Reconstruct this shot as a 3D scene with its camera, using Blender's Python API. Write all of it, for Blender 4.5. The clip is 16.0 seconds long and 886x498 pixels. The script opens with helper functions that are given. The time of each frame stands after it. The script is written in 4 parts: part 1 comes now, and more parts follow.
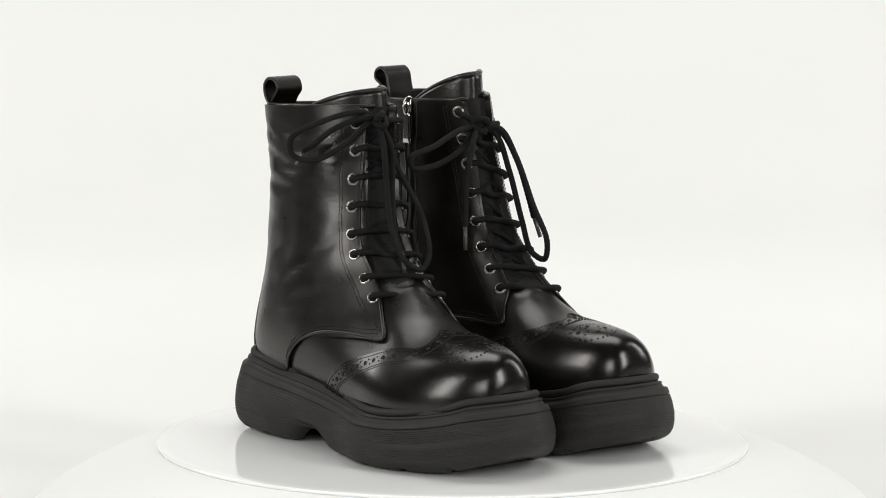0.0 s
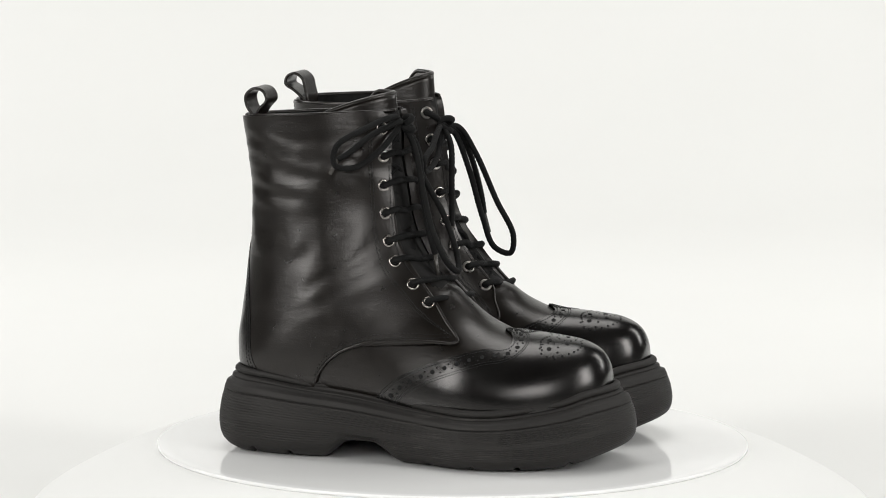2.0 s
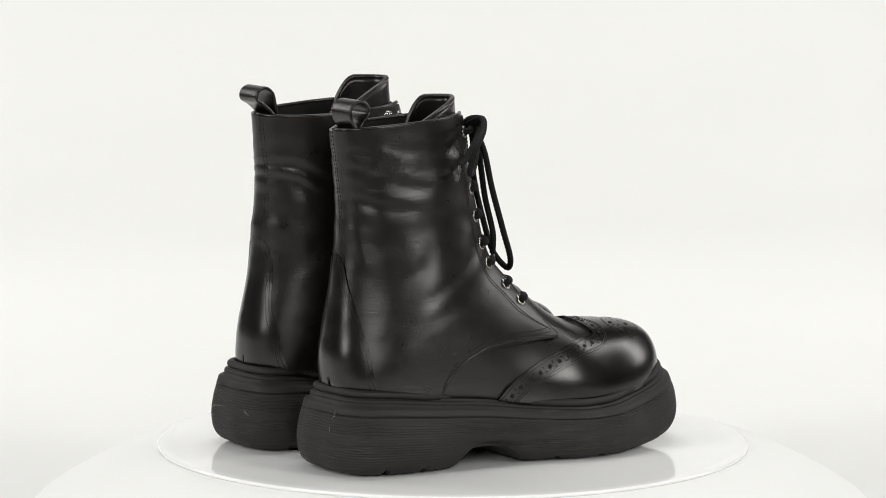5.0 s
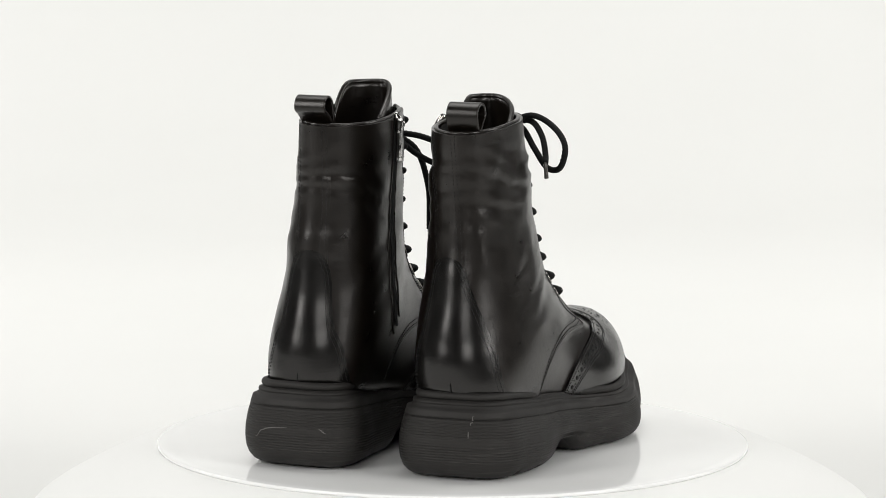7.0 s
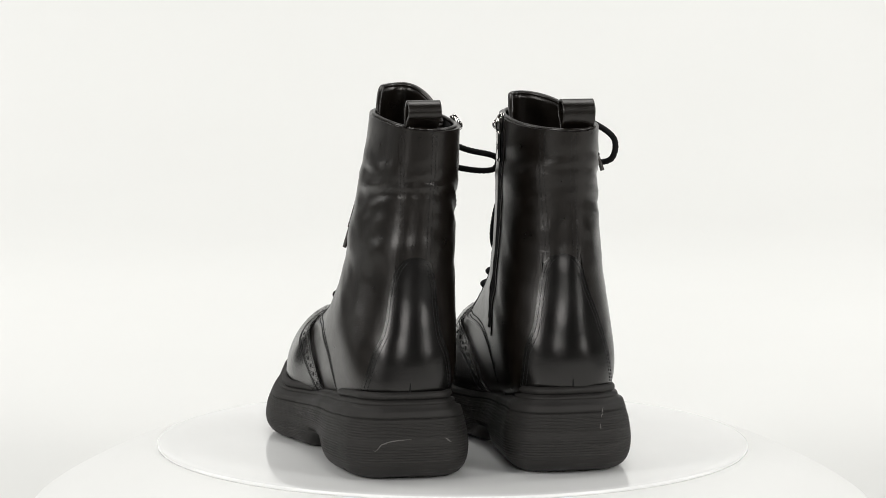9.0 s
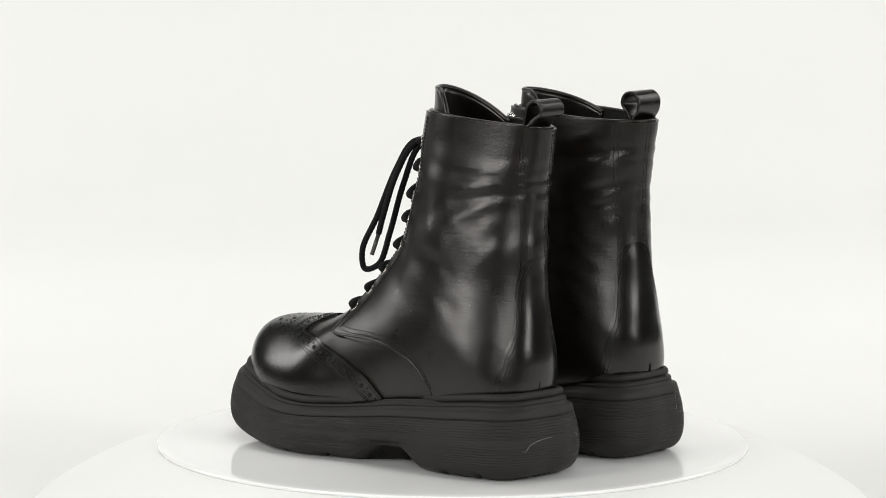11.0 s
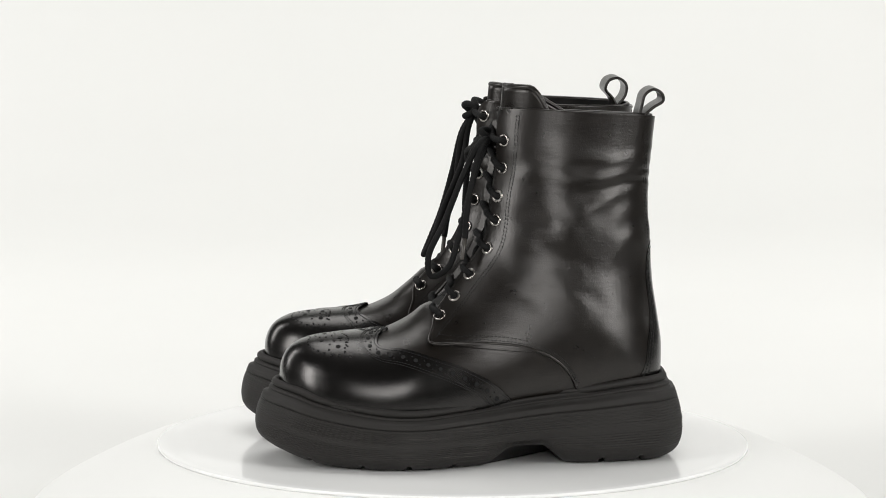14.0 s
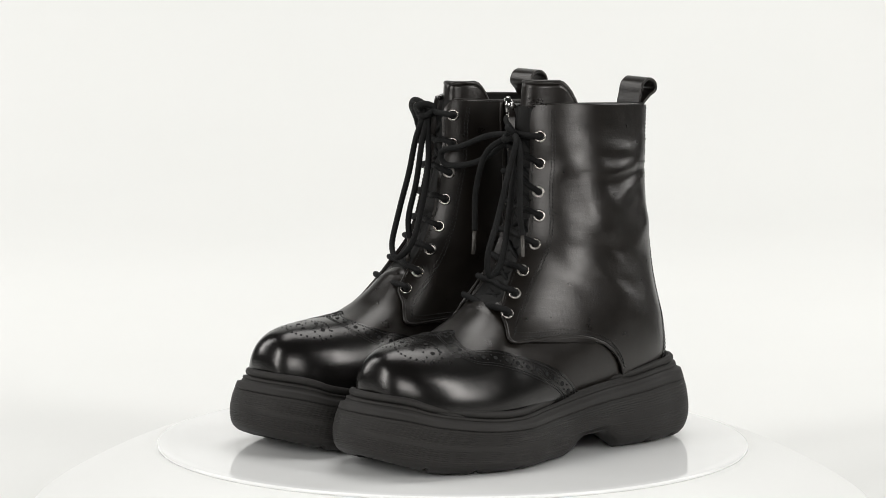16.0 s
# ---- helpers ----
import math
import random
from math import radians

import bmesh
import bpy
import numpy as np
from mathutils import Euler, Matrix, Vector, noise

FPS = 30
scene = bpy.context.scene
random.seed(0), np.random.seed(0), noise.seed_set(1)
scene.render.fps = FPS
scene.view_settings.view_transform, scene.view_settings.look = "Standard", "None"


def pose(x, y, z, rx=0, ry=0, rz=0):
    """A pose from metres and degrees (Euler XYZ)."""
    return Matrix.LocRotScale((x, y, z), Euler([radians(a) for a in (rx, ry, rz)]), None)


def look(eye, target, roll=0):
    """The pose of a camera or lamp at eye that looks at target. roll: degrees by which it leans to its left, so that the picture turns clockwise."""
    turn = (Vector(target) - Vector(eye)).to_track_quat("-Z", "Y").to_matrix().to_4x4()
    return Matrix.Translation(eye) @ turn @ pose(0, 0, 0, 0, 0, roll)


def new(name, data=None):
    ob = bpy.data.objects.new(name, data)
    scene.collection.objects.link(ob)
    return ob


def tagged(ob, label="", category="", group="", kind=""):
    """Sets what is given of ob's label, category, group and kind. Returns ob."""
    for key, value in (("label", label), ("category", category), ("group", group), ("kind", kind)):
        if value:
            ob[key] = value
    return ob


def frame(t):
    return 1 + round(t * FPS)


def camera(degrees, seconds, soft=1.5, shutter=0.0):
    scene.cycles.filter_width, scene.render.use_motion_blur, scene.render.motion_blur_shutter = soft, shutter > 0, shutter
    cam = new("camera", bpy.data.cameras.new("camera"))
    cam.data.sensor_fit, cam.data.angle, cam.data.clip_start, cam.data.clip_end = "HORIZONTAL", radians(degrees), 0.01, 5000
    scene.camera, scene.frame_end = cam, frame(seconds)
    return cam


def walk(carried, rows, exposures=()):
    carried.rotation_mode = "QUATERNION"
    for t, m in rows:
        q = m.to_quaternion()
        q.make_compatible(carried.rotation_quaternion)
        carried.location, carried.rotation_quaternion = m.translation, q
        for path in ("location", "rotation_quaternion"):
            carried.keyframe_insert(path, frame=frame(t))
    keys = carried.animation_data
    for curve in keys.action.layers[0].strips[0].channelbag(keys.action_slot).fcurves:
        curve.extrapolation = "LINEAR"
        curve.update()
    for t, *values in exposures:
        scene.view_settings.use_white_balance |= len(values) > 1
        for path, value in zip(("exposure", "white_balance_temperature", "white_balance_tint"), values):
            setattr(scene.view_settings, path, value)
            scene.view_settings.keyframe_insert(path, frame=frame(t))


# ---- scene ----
# ---------- camera ----------
cam = camera(13.0, 16.0, soft=0.9)
EYE = Vector((0.0, -2.5773, 0.4720))
YAW, PITCH, ROLL = radians(0.1549), radians(7.5733), 0.198
AIM = EYE + Vector((-math.sin(YAW) * math.cos(PITCH), math.cos(YAW) * math.cos(PITCH), -math.sin(PITCH)))
CAM_POSE = look(EYE, AIM, ROLL)
walk(cam, [(0.0, CAM_POSE), (16.0, CAM_POSE)])

# ---------- light: a white photo studio with softboxes ----------
world = bpy.data.worlds.new("studio_air")
world.use_nodes = True
world.node_tree.nodes["Background"].inputs[0].default_value = (1.0, 0.99, 0.96, 1)
world.node_tree.nodes["Background"].inputs[1].default_value = 0.1
scene.world = world


def softbox(name, eye, target, sx, sy, watts, colour=(0.99, 0.985, 0.962)):
    lamp = bpy.data.lights.new(name, "AREA")
    lamp.shape, lamp.size, lamp.size_y, lamp.energy, lamp.color = "RECTANGLE", sx, sy, watts, colour
    ob = new(name, lamp)
    ob.matrix_world = look(eye, target)
    return ob


softbox("softbox_west", (-1.62, -1.20, 0.95), (0, 0, 0.12), 0.45, 1.2, 21)
softbox("softbox_east", (1.62, -1.25, 1.0), (0, 0, 0.12), 0.45, 1.2, 21)
softbox("softbox_front", (0.0, -2.95, 1.05), (0, 0, 0.12), 1.15, 0.9, 24)
softbox("softbox_overhead", (0, 0.65, 2.2), (0, 0.65, 0), 1.6, 1.3, 26.5)
softbox("softbox_backdrop_west", (-1.9, 0.9, 1.3), (0.3, 3.0, 0.45), 0.8, 1.6, 32.5)
softbox("softbox_backdrop_east", (1.9, 0.9, 1.3), (-0.3, 3.0, 0.45), 0.8, 1.6, 32.5)


# ---------- materials ----------
def material(name, base, rough, metal=0.0):
    m = bpy.data.materials.new(name)
    m.use_nodes = True
    nt = m.node_tree
    b = nt.nodes["Principled BSDF"]
    b.inputs["Base Color"].default_value = (*base, 1)
    b.inputs["Roughness"].default_value = rough
    b.inputs["Metallic"].default_value = metal
    return m, nt, b


def node(nt, kind, **sets):
    n = nt.nodes.new(kind)
    for k, v in sets.items():
        n.inputs[k.replace("_", " ")].default_value = v
    return n


def vary(m_nt_b, layers, rough_range=None, colour_range=None, rough_scale=60.0, distance=0.0006):
    """Noise bump in layers of (scale, strength), and noise on roughness and colour."""
    m, nt, b = m_nt_b
    co = nt.nodes.new("ShaderNodeTexCoord")
    last = None
    for scale, strength, detail in layers:
        n = node(nt, "ShaderNodeTexNoise", Scale=scale, Detail=detail, Roughness=0.6)
        bump = node(nt, "ShaderNodeBump", Strength=strength, Distance=distance)
        nt.links.new(co.outputs["Object"], n.inputs["Vector"])
        nt.links.new(n.outputs["Fac"], bump.inputs["Height"])
        if last:
            nt.links.new(last.outputs["Normal"], bump.inputs["Normal"])
        last = bump
    if last:
        nt.links.new(last.outputs["Normal"], b.inputs["Normal"])
    n = node(nt, "ShaderNodeTexNoise", Scale=rough_scale, Detail=5.0, Roughness=0.62)
    nt.links.new(co.outputs["Object"], n.inputs["Vector"])
    if rough_range:
        r = nt.nodes.new("ShaderNodeMapRange")
        r.inputs["From Min"].default_value, r.inputs["From Max"].default_value = 0.3, 0.7
        r.inputs["To Min"].default_value, r.inputs["To Max"].default_value = rough_range
        nt.links.new(n.outputs["Fac"], r.inputs["Value"])
        nt.links.new(r.outputs["Result"], b.inputs["Roughness"])
    if colour_range:
        ramp = nt.nodes.new("ShaderNodeValToRGB")
        ramp.color_ramp.elements[0].position, ramp.color_ramp.elements[1].position = 0.32, 0.68
        ramp.color_ramp.elements[0].color, ramp.color_ramp.elements[1].color = (*colour_range[0], 1), (*colour_range[1], 1)
        nt.links.new(n.outputs["Fac"], ramp.inputs["Fac"])
        nt.links.new(ramp.outputs["Color"], b.inputs["Base Color"])
    return m


LEATHER = vary(material("black_leather", (0.008, 0.0075, 0.007), 0.4), [(16, 0.22, 1.0), (480, 0.15, 4.0), (1500, 0.14, 2.0)],
               (0.27, 0.33), ((0.0032, 0.0023, 0.0016), (0.0060, 0.0043, 0.0030)), 90.0)
POLISHED = vary(material("polished_black_leather", (0.005, 0.0047, 0.0044), 0.25), [(60, 0.08, 5.0), (420, 0.10, 4.0), (1500, 0.08, 2.0)],
                (0.19, 0.28), ((0.003, 0.0028, 0.0026), (0.005, 0.0047, 0.0044)), 30.0)
# fine creases that run round the shaft
nt = LEATHER.node_tree
shader = nt.nodes["Principled BSDF"]
co, stretch = nt.nodes.new("ShaderNodeTexCoord"), nt.nodes.new("ShaderNodeMapping")
stretch.inputs["Scale"].default_value, stretch.inputs["Rotation"].default_value = (55, 55, 330), (0.22, 0, 0)
wrinkle = node(nt, "ShaderNodeTexNoise", Scale=1.0, Detail=3.0, Roughness=0.55, Distortion=0.6)
bump = node(nt, "ShaderNodeBump", Strength=0.12, Distance=0.0008)
under = shader.inputs["Normal"].links[0].from_socket
nt.links.new(co.outputs["Object"], stretch.inputs["Vector"])
nt.links.new(stretch.outputs["Vector"], wrinkle.inputs["Vector"])
nt.links.new(wrinkle.outputs["Fac"], bump.inputs["Height"])
nt.links.new(under, bump.inputs["Normal"])
nt.links.new(bump.outputs["Normal"], shader.inputs["Normal"])
for m, coat in ((LEATHER, 0.05), (POLISHED, 0.06)):
    shader = m.node_tree.nodes["Principled BSDF"]
    shader.inputs["Specular IOR Level"].default_value = 0.5
    shader.inputs["Coat Weight"].default_value, shader.inputs["Coat Roughness"].default_value = coat, 0.2
# dull black of the lining, also used as painted shade on the sunk tongue
LINING_AND_SHADE = vary(material("black_lining_and_shade_leather", (0.005, 0.0046, 0.0043), 0.75), [(700, 0.3, 3.0)], (0.68, 0.85))
LINING_AND_SHADE.node_tree.nodes["Principled BSDF"].inputs["Specular IOR Level"].default_value = 0.3
RUBBER = vary(material("black_rubber", (0.022, 0.021, 0.021), 0.62), [(900, 0.15, 3.0)], (0.55, 0.72),
              ((0.0096, 0.0090, 0.0084), (0.0150, 0.0140, 0.0131)), 30.0)
# pale dusty scuffs along the rubber
nt = RUBBER.node_tree
co, stretch = nt.nodes.new("ShaderNodeTexCoord"), nt.nodes.new("ShaderNodeMapping")
stretch.inputs["Scale"].default_value = (28, 28, 900)
streak = node(nt, "ShaderNodeTexNoise", Scale=1.0, Detail=4.0, Roughness=0.7)
patch = node(nt, "ShaderNodeTexNoise", Scale=24.0, Detail=3.0)
both, ramp = nt.nodes.new("ShaderNodeMath"), nt.nodes.new("ShaderNodeMapRange")
both.operation = "MULTIPLY"
ramp.inputs["From Min"].default_value, ramp.inputs["From Max"].default_value = 0.33, 0.48
ramp.inputs["To Min"].default_value, ramp.inputs["To Max"].default_value = 0.0, 0.45
mix = nt.nodes.new("ShaderNodeMixRGB")
mix.inputs[2].default_value = (0.075, 0.07, 0.066, 1)
base_link = nt.nodes["Principled BSDF"].inputs["Base Color"].links[0].from_socket
nt.links.new(co.outputs["Object"], stretch.inputs["Vector"])
nt.links.new(stretch.outputs["Vector"], streak.inputs["Vector"])
nt.links.new(co.outputs["Object"], patch.inputs["Vector"])
nt.links.new(streak.outputs["Fac"], both.inputs[0])
nt.links.new(patch.outputs["Fac"], both.inputs[1])
nt.links.new(both.outputs[0], ramp.inputs["Value"])
nt.links.new(ramp.outputs["Result"], mix.inputs[0])
nt.links.new(base_link, mix.inputs[1])
nt.links.new(mix.outputs[0], nt.nodes["Principled BSDF"].inputs["Base Color"])
LACE = vary(material("black_waxed_cotton_lace", (0.005, 0.005, 0.005), 0.75), [(1400, 0.7, 2.0)], (0.65, 0.85))
for m in (LEATHER, POLISHED, RUBBER):
    m.node_tree.nodes["Principled BSDF"].inputs["Specular Tint"].default_value = (1.0, 0.965, 0.95, 1)
for m, level in ((RUBBER, 0.38), (LACE, 0.2)):
    m.node_tree.nodes["Principled BSDF"].inputs["Specular IOR Level"].default_value = level
THREAD, _, _ = material("black_thread", (0.006, 0.006, 0.006), 0.6)
SCUFF, _, _ = material("pale_dusty_scuff", (0.11, 0.105, 0.10), 0.8)
AGLET, _, _ = material("clear_lace_tip", (0.06, 0.055, 0.05), 0.2)
HOLE, _, _ = material("punched_hole_black", (0.002, 0.002, 0.002), 0.9)
STEEL = vary(material("polished_gunmetal", (0.34, 0.32, 0.30), 0.26, 1.0), [(300, 0.05, 2.0)], (0.2, 0.34))
CHROME = vary(material("chrome", (0.45, 0.44, 0.43), 0.12, 1.0), [(300, 0.05, 2.0)], (0.08, 0.18))
TAPE = vary(material("black_zip_tape", (0.01, 0.01, 0.01), 0.8), [(1200, 0.5, 2.0)], (0.7, 0.9))
GLOSS_WHITE = vary(material("glossy_white_acrylic", (0.86, 0.86, 0.855), 0.1), [(6, 0.02, 2.0)], (0.06, 0.14), ((0.88, 0.88, 0.875), (0.90, 0.90, 0.895)), 9.0)
MATT_WHITE = vary(material("matt_white_vinyl", (0.84, 0.84, 0.825), 0.7), [(12, 0.03, 2.0)], (0.6, 0.8), ((0.825, 0.825, 0.81), (0.85, 0.85, 0.835)), 3.0)
PAPER = vary(material("white_backdrop_paper", (0.84, 0.84, 0.82), 0.9), [(2, 0.02, 2.0)], (0.85, 0.95), ((0.75, 0.75, 0.735), (0.77, 0.77, 0.755)), 1.2)
GLOSS_WHITE.node_tree.nodes["Principled BSDF"].inputs["Specular IOR Level"].default_value = 0.36
GREY_WALL = vary(material("dark_grey_studio_paint", (0.07, 0.07, 0.07), 0.9), [(40, 0.1, 3.0)], (0.8, 0.95), ((0.06, 0.06, 0.06), (0.08, 0.08, 0.08)), 2.0)


# ---------- mesh helpers ----------
def mesh_of(name, verts, faces, mat, smooth=True):
    me = bpy.data.meshes.new(name)
    me.from_pydata([tuple(v) for v in verts], [], faces)
    me.materials.append(mat)
    if smooth:
        me.polygons.foreach_set("use_smooth", [True] * len(me.polygons))
    bm = bmesh.new()
    bm.from_mesh(me)
    bmesh.ops.recalc_face_normals(bm, faces=bm.faces)
    bm.to_mesh(me)
    bm.free()
    return me


def part(name, geo, mat, parent, label="", smooth=True):
    """geo: (verts, faces). One mesh object under its thing."""
    ob = new(name, mesh_of(name, geo[0], geo[1], mat, smooth))
    ob.parent = parent
    if label:
        tagged(ob, label)
    return ob


def join(geos):
    verts, faces = [], []
    for v, f in geos:
        o = len(verts)
        verts += list(v)
        faces += [tuple(i + o for i in q) for q in f]
    return verts, faces


def grid_faces(nu, nv, wrap_u=False, wrap_v=False):
    fs = []
    for i in range(nu if wrap_u else nu - 1):
        for j in range(nv if wrap_v else nv - 1):
            a, b = i * nv + j, ((i + 1) % nu) * nv + j
            c, d = ((i + 1) % nu) * nv + (j + 1) % nv, i * nv + (j + 1) % nv
            fs.append((a, b, c, d))
    return fs


def smooth_path(pts, n):
    """Catmull-Rom through the points, n samples, by chord length."""
    P = np.array(pts, float)
    d = np.concatenate([[0], np.cumsum(np.sqrt(np.maximum(np.linalg.norm(np.diff(P, axis=0), axis=1), 1e-9)))])
    return curve_at(d / d[-1], P, np.linspace(0, 1, n))


def curve_at(x, Y, q):
    """Monotone-limited cubic (Hermite) interpolation of rows Y at x, for queries q."""
    x, Y, q = np.asarray(x, float), np.asarray(Y, float), np.asarray(q, float)
    h = np.diff(x)[:, None]
    dl = np.diff(Y, axis=0) / h
    m = np.zeros_like(Y)
    m[1:-1] = (dl[:-1] * h[1:] + dl[1:] * h[:-1]) / (h[1:] + h[:-1])
    m[0], m[-1] = dl[0], dl[-1]
    i = np.clip(np.searchsorted(x, q, side="right") - 1, 0, len(x) - 2)
    t = ((q - x[i]) / (x[i + 1] - x[i]))[:, None]
    hh = (x[i + 1] - x[i])[:, None]
    return ((1 + 2 * t) * (1 - t) ** 2 * Y[i] + t * (1 - t) ** 2 * hh * m[i]
            + t * t * (3 - 2 * t) * Y[i + 1] + t * t * (t - 1) * hh * m[i + 1])


def tube(pts, radius, sides=8, closed=False, n=0, flat=1.0, ends=True):
    """A round cord along a smooth path; radius may be a list."""
    P = smooth_path(pts, n) if n else np.array(pts, float)
    N = len(P)
    R = np.full(N, radius) if np.isscalar(radius) else np.interp(np.linspace(0, 1, N), np.linspace(0, 1, len(radius)), radius)
    verts, up = [], None
    for i in range(N):
        a, b = (P[(i - 1) % N], P[(i + 1) % N]) if closed else (P[max(i - 1, 0)], P[min(i + 1, N - 1)])
        t = Vector(b - a).normalized()
        if up is None:
            up = t.orthogonal().normalized()
        up = (up - t * up.dot(t)).normalized()
        side = t.cross(up)
        for k in range(sides):
            an = 2 * math.pi * k / sides
            verts.append(Vector(P[i]) + (up * math.cos(an) + side * math.sin(an) * flat) * R[i])
    faces = grid_faces(N, sides, closed, True)
    if not closed and ends:
        faces += [tuple(range(sides)), tuple(range((N - 1) * sides, N * sides))]
    return verts, faces


def cord(pts, radius, flat=1.0):
    """A braided lace along a smooth path: a round cord with slanting strands."""
    P = smooth_path(pts, 60)
    length = float(np.sum(np.linalg.norm(np.diff(P, axis=0), axis=1)))
    N, sides = max(24, int(length / 0.0006)), 10
    verts, faces = tube(pts, radius, sides, n=N, flat=flat)
    P = smooth_path(pts, N)
    run = np.concatenate([[0], np.cumsum(np.linalg.norm(np.diff(P, axis=0), axis=1))])
    for i in range(N):
        c = Vector(P[i])
        for k in range(sides):
            a = 2 * math.pi * k / sides
            g = 1 + 0.032 * math.sin(run[i] * 2 * math.pi / 0.0030 + 2 * a) + 0.022 * math.sin(run[i] * 2 * math.pi / 0.0030 - 3 * a)
            verts[i * sides + k] = c + (verts[i * sides + k] - c) * g
    return verts, faces


def revolve(profile, n=128):
    verts = [(r * math.cos(2 * math.pi * i / n), r * math.sin(2 * math.pi * i / n), z) for i in range(n) for r, z in profile]
    return verts, grid_faces(n, len(profile), True, False)


def ring(centre, normal, r, tube_r, n=20, m=8):
    nv = Vector(normal).normalized()
    u = nv.orthogonal().normalized()
    w = nv.cross(u)
    verts = []
    for i in range(n):
        a = 2 * math.pi * i / n
        d = u * math.cos(a) + w * math.sin(a)
        for j in range(m):
            b = 2 * math.pi * j / m
            verts.append(Vector(centre) + d * (r + tube_r * math.cos(b)) + nv * tube_r * 0.7 * math.sin(b))
    return verts, grid_faces(n, m, True, True)


def disc(centre, normal, r, n=12, lift=0.0):
    nv = Vector(normal).normalized()
    u = nv.orthogonal().normalized()
    w = nv.cross(u)
    c = Vector(centre) + nv * lift
    return [c + (u * math.cos(2 * math.pi * i / n) + w * math.sin(2 * math.pi * i / n)) * r for i in range(n)], [tuple(range(n))]


# ---------- the studio ----------
def studio():
    w, y0, r = 1.4, 3.1, 1.6
    zf = -0.05
    prof = [(-0.75, zf)] + [(y0 - r + r * math.sin(a), zf + r - r * math.cos(a)) for a in np.linspace(0, math.pi / 2, 24)] + [(y0, 3.0)]
    verts = [(x, y, z) for x in (-w, w) for y, z in prof] + [(x, y + 0.02, z - 0.02) for x in (-w, w) for y, z in prof]
    k = len(prof)
    faces = [(i, i + 1, k + i + 1, k + i) for i in range(k - 1)] + [(2 * k + i, 3 * k + i, 3 * k + i + 1, 2 * k + i + 1) for i in range(k - 1)]
    tagged(new("backdrop", mesh_of("backdrop", verts, faces, PAPER)), "seamless white paper backdrop sweeping up behind the turntable", "backdrop", kind="structure")

    def slab(name, lo, hi, label, cat):
        bm = bmesh.new()
        bmesh.ops.create_cube(bm, size=1, matrix=Matrix.Translation([(a + b) / 2 for a, b in zip(lo, hi)]) @ Matrix.Diagonal([b - a for a, b in zip(lo, hi)] + [1]))
        me = bpy.data.meshes.new(name)
        bm.to_mesh(me)
        bm.free()
        me.materials.append(GREY_WALL)
        tagged(new(name, me), label, cat, kind="structure")
    slab("wall_west", (-2.75, -3.7, -0.2), (-2.62, 3.2, 3.0), "plain dark grey painted studio wall", "wall")
    slab("wall_east", (2.62, -3.7, -0.2), (2.75, 3.2, 3.0), "plain dark grey painted studio wall", "wall")
    slab("wall_south", (-2.75, -3.83, -0.2), (2.75, -3.7, 3.0), "plain dark grey painted studio wall", "wall")
    slab("wall_north", (-2.75, 3.2, -0.2), (2.75, 3.33, 3.0), "plain dark grey painted studio wall behind the backdrop", "wall")
    slab("ceiling", (-2.75, -3.83, 3.0), (2.75, 3.33, 3.1), "plain dark grey studio ceiling", "ceiling")
    slab("floor", (-2.75, -3.83, -0.3), (2.75, 3.33, -0.072), "plain dark grey studio floor", "floor")


studio()
DISC_R = 0.1985


def turntable():
    thing = tagged(new("turntable"), "low white photo turntable, a glossy disc on a domed base", "turntable")
    prof = [(0.285, -0.05), (0.283, -0.043), (0.272, -0.034), (0.25, -0.0215), (0.225, -0.0098), (0.204, -0.0028), (0.19, -0.0028)]
    part("base", revolve([(0.0, -0.05)] + [tuple(p) for p in smooth_path(prof, 30)] + [(0.0, -0.0028)], 160), MATT_WHITE, thing, "matt white domed base")
    e = 0.0013
    rim = [(DISC_R - e + e * math.sin(a), -e + e * math.cos(a)) for a in np.linspace(0, math.pi, 11)]
    disc_part = part("disc", revolve([(0.0, 0.0), (0.1, 0.0), (0.19, 0.0)] + rim + [(0.1, -0.0026), (0.0, -0.0026)], 200), GLOSS_WHITE, thing, "glossy white turning disc")
    return disc_part


TURNING_DISC = turntable()

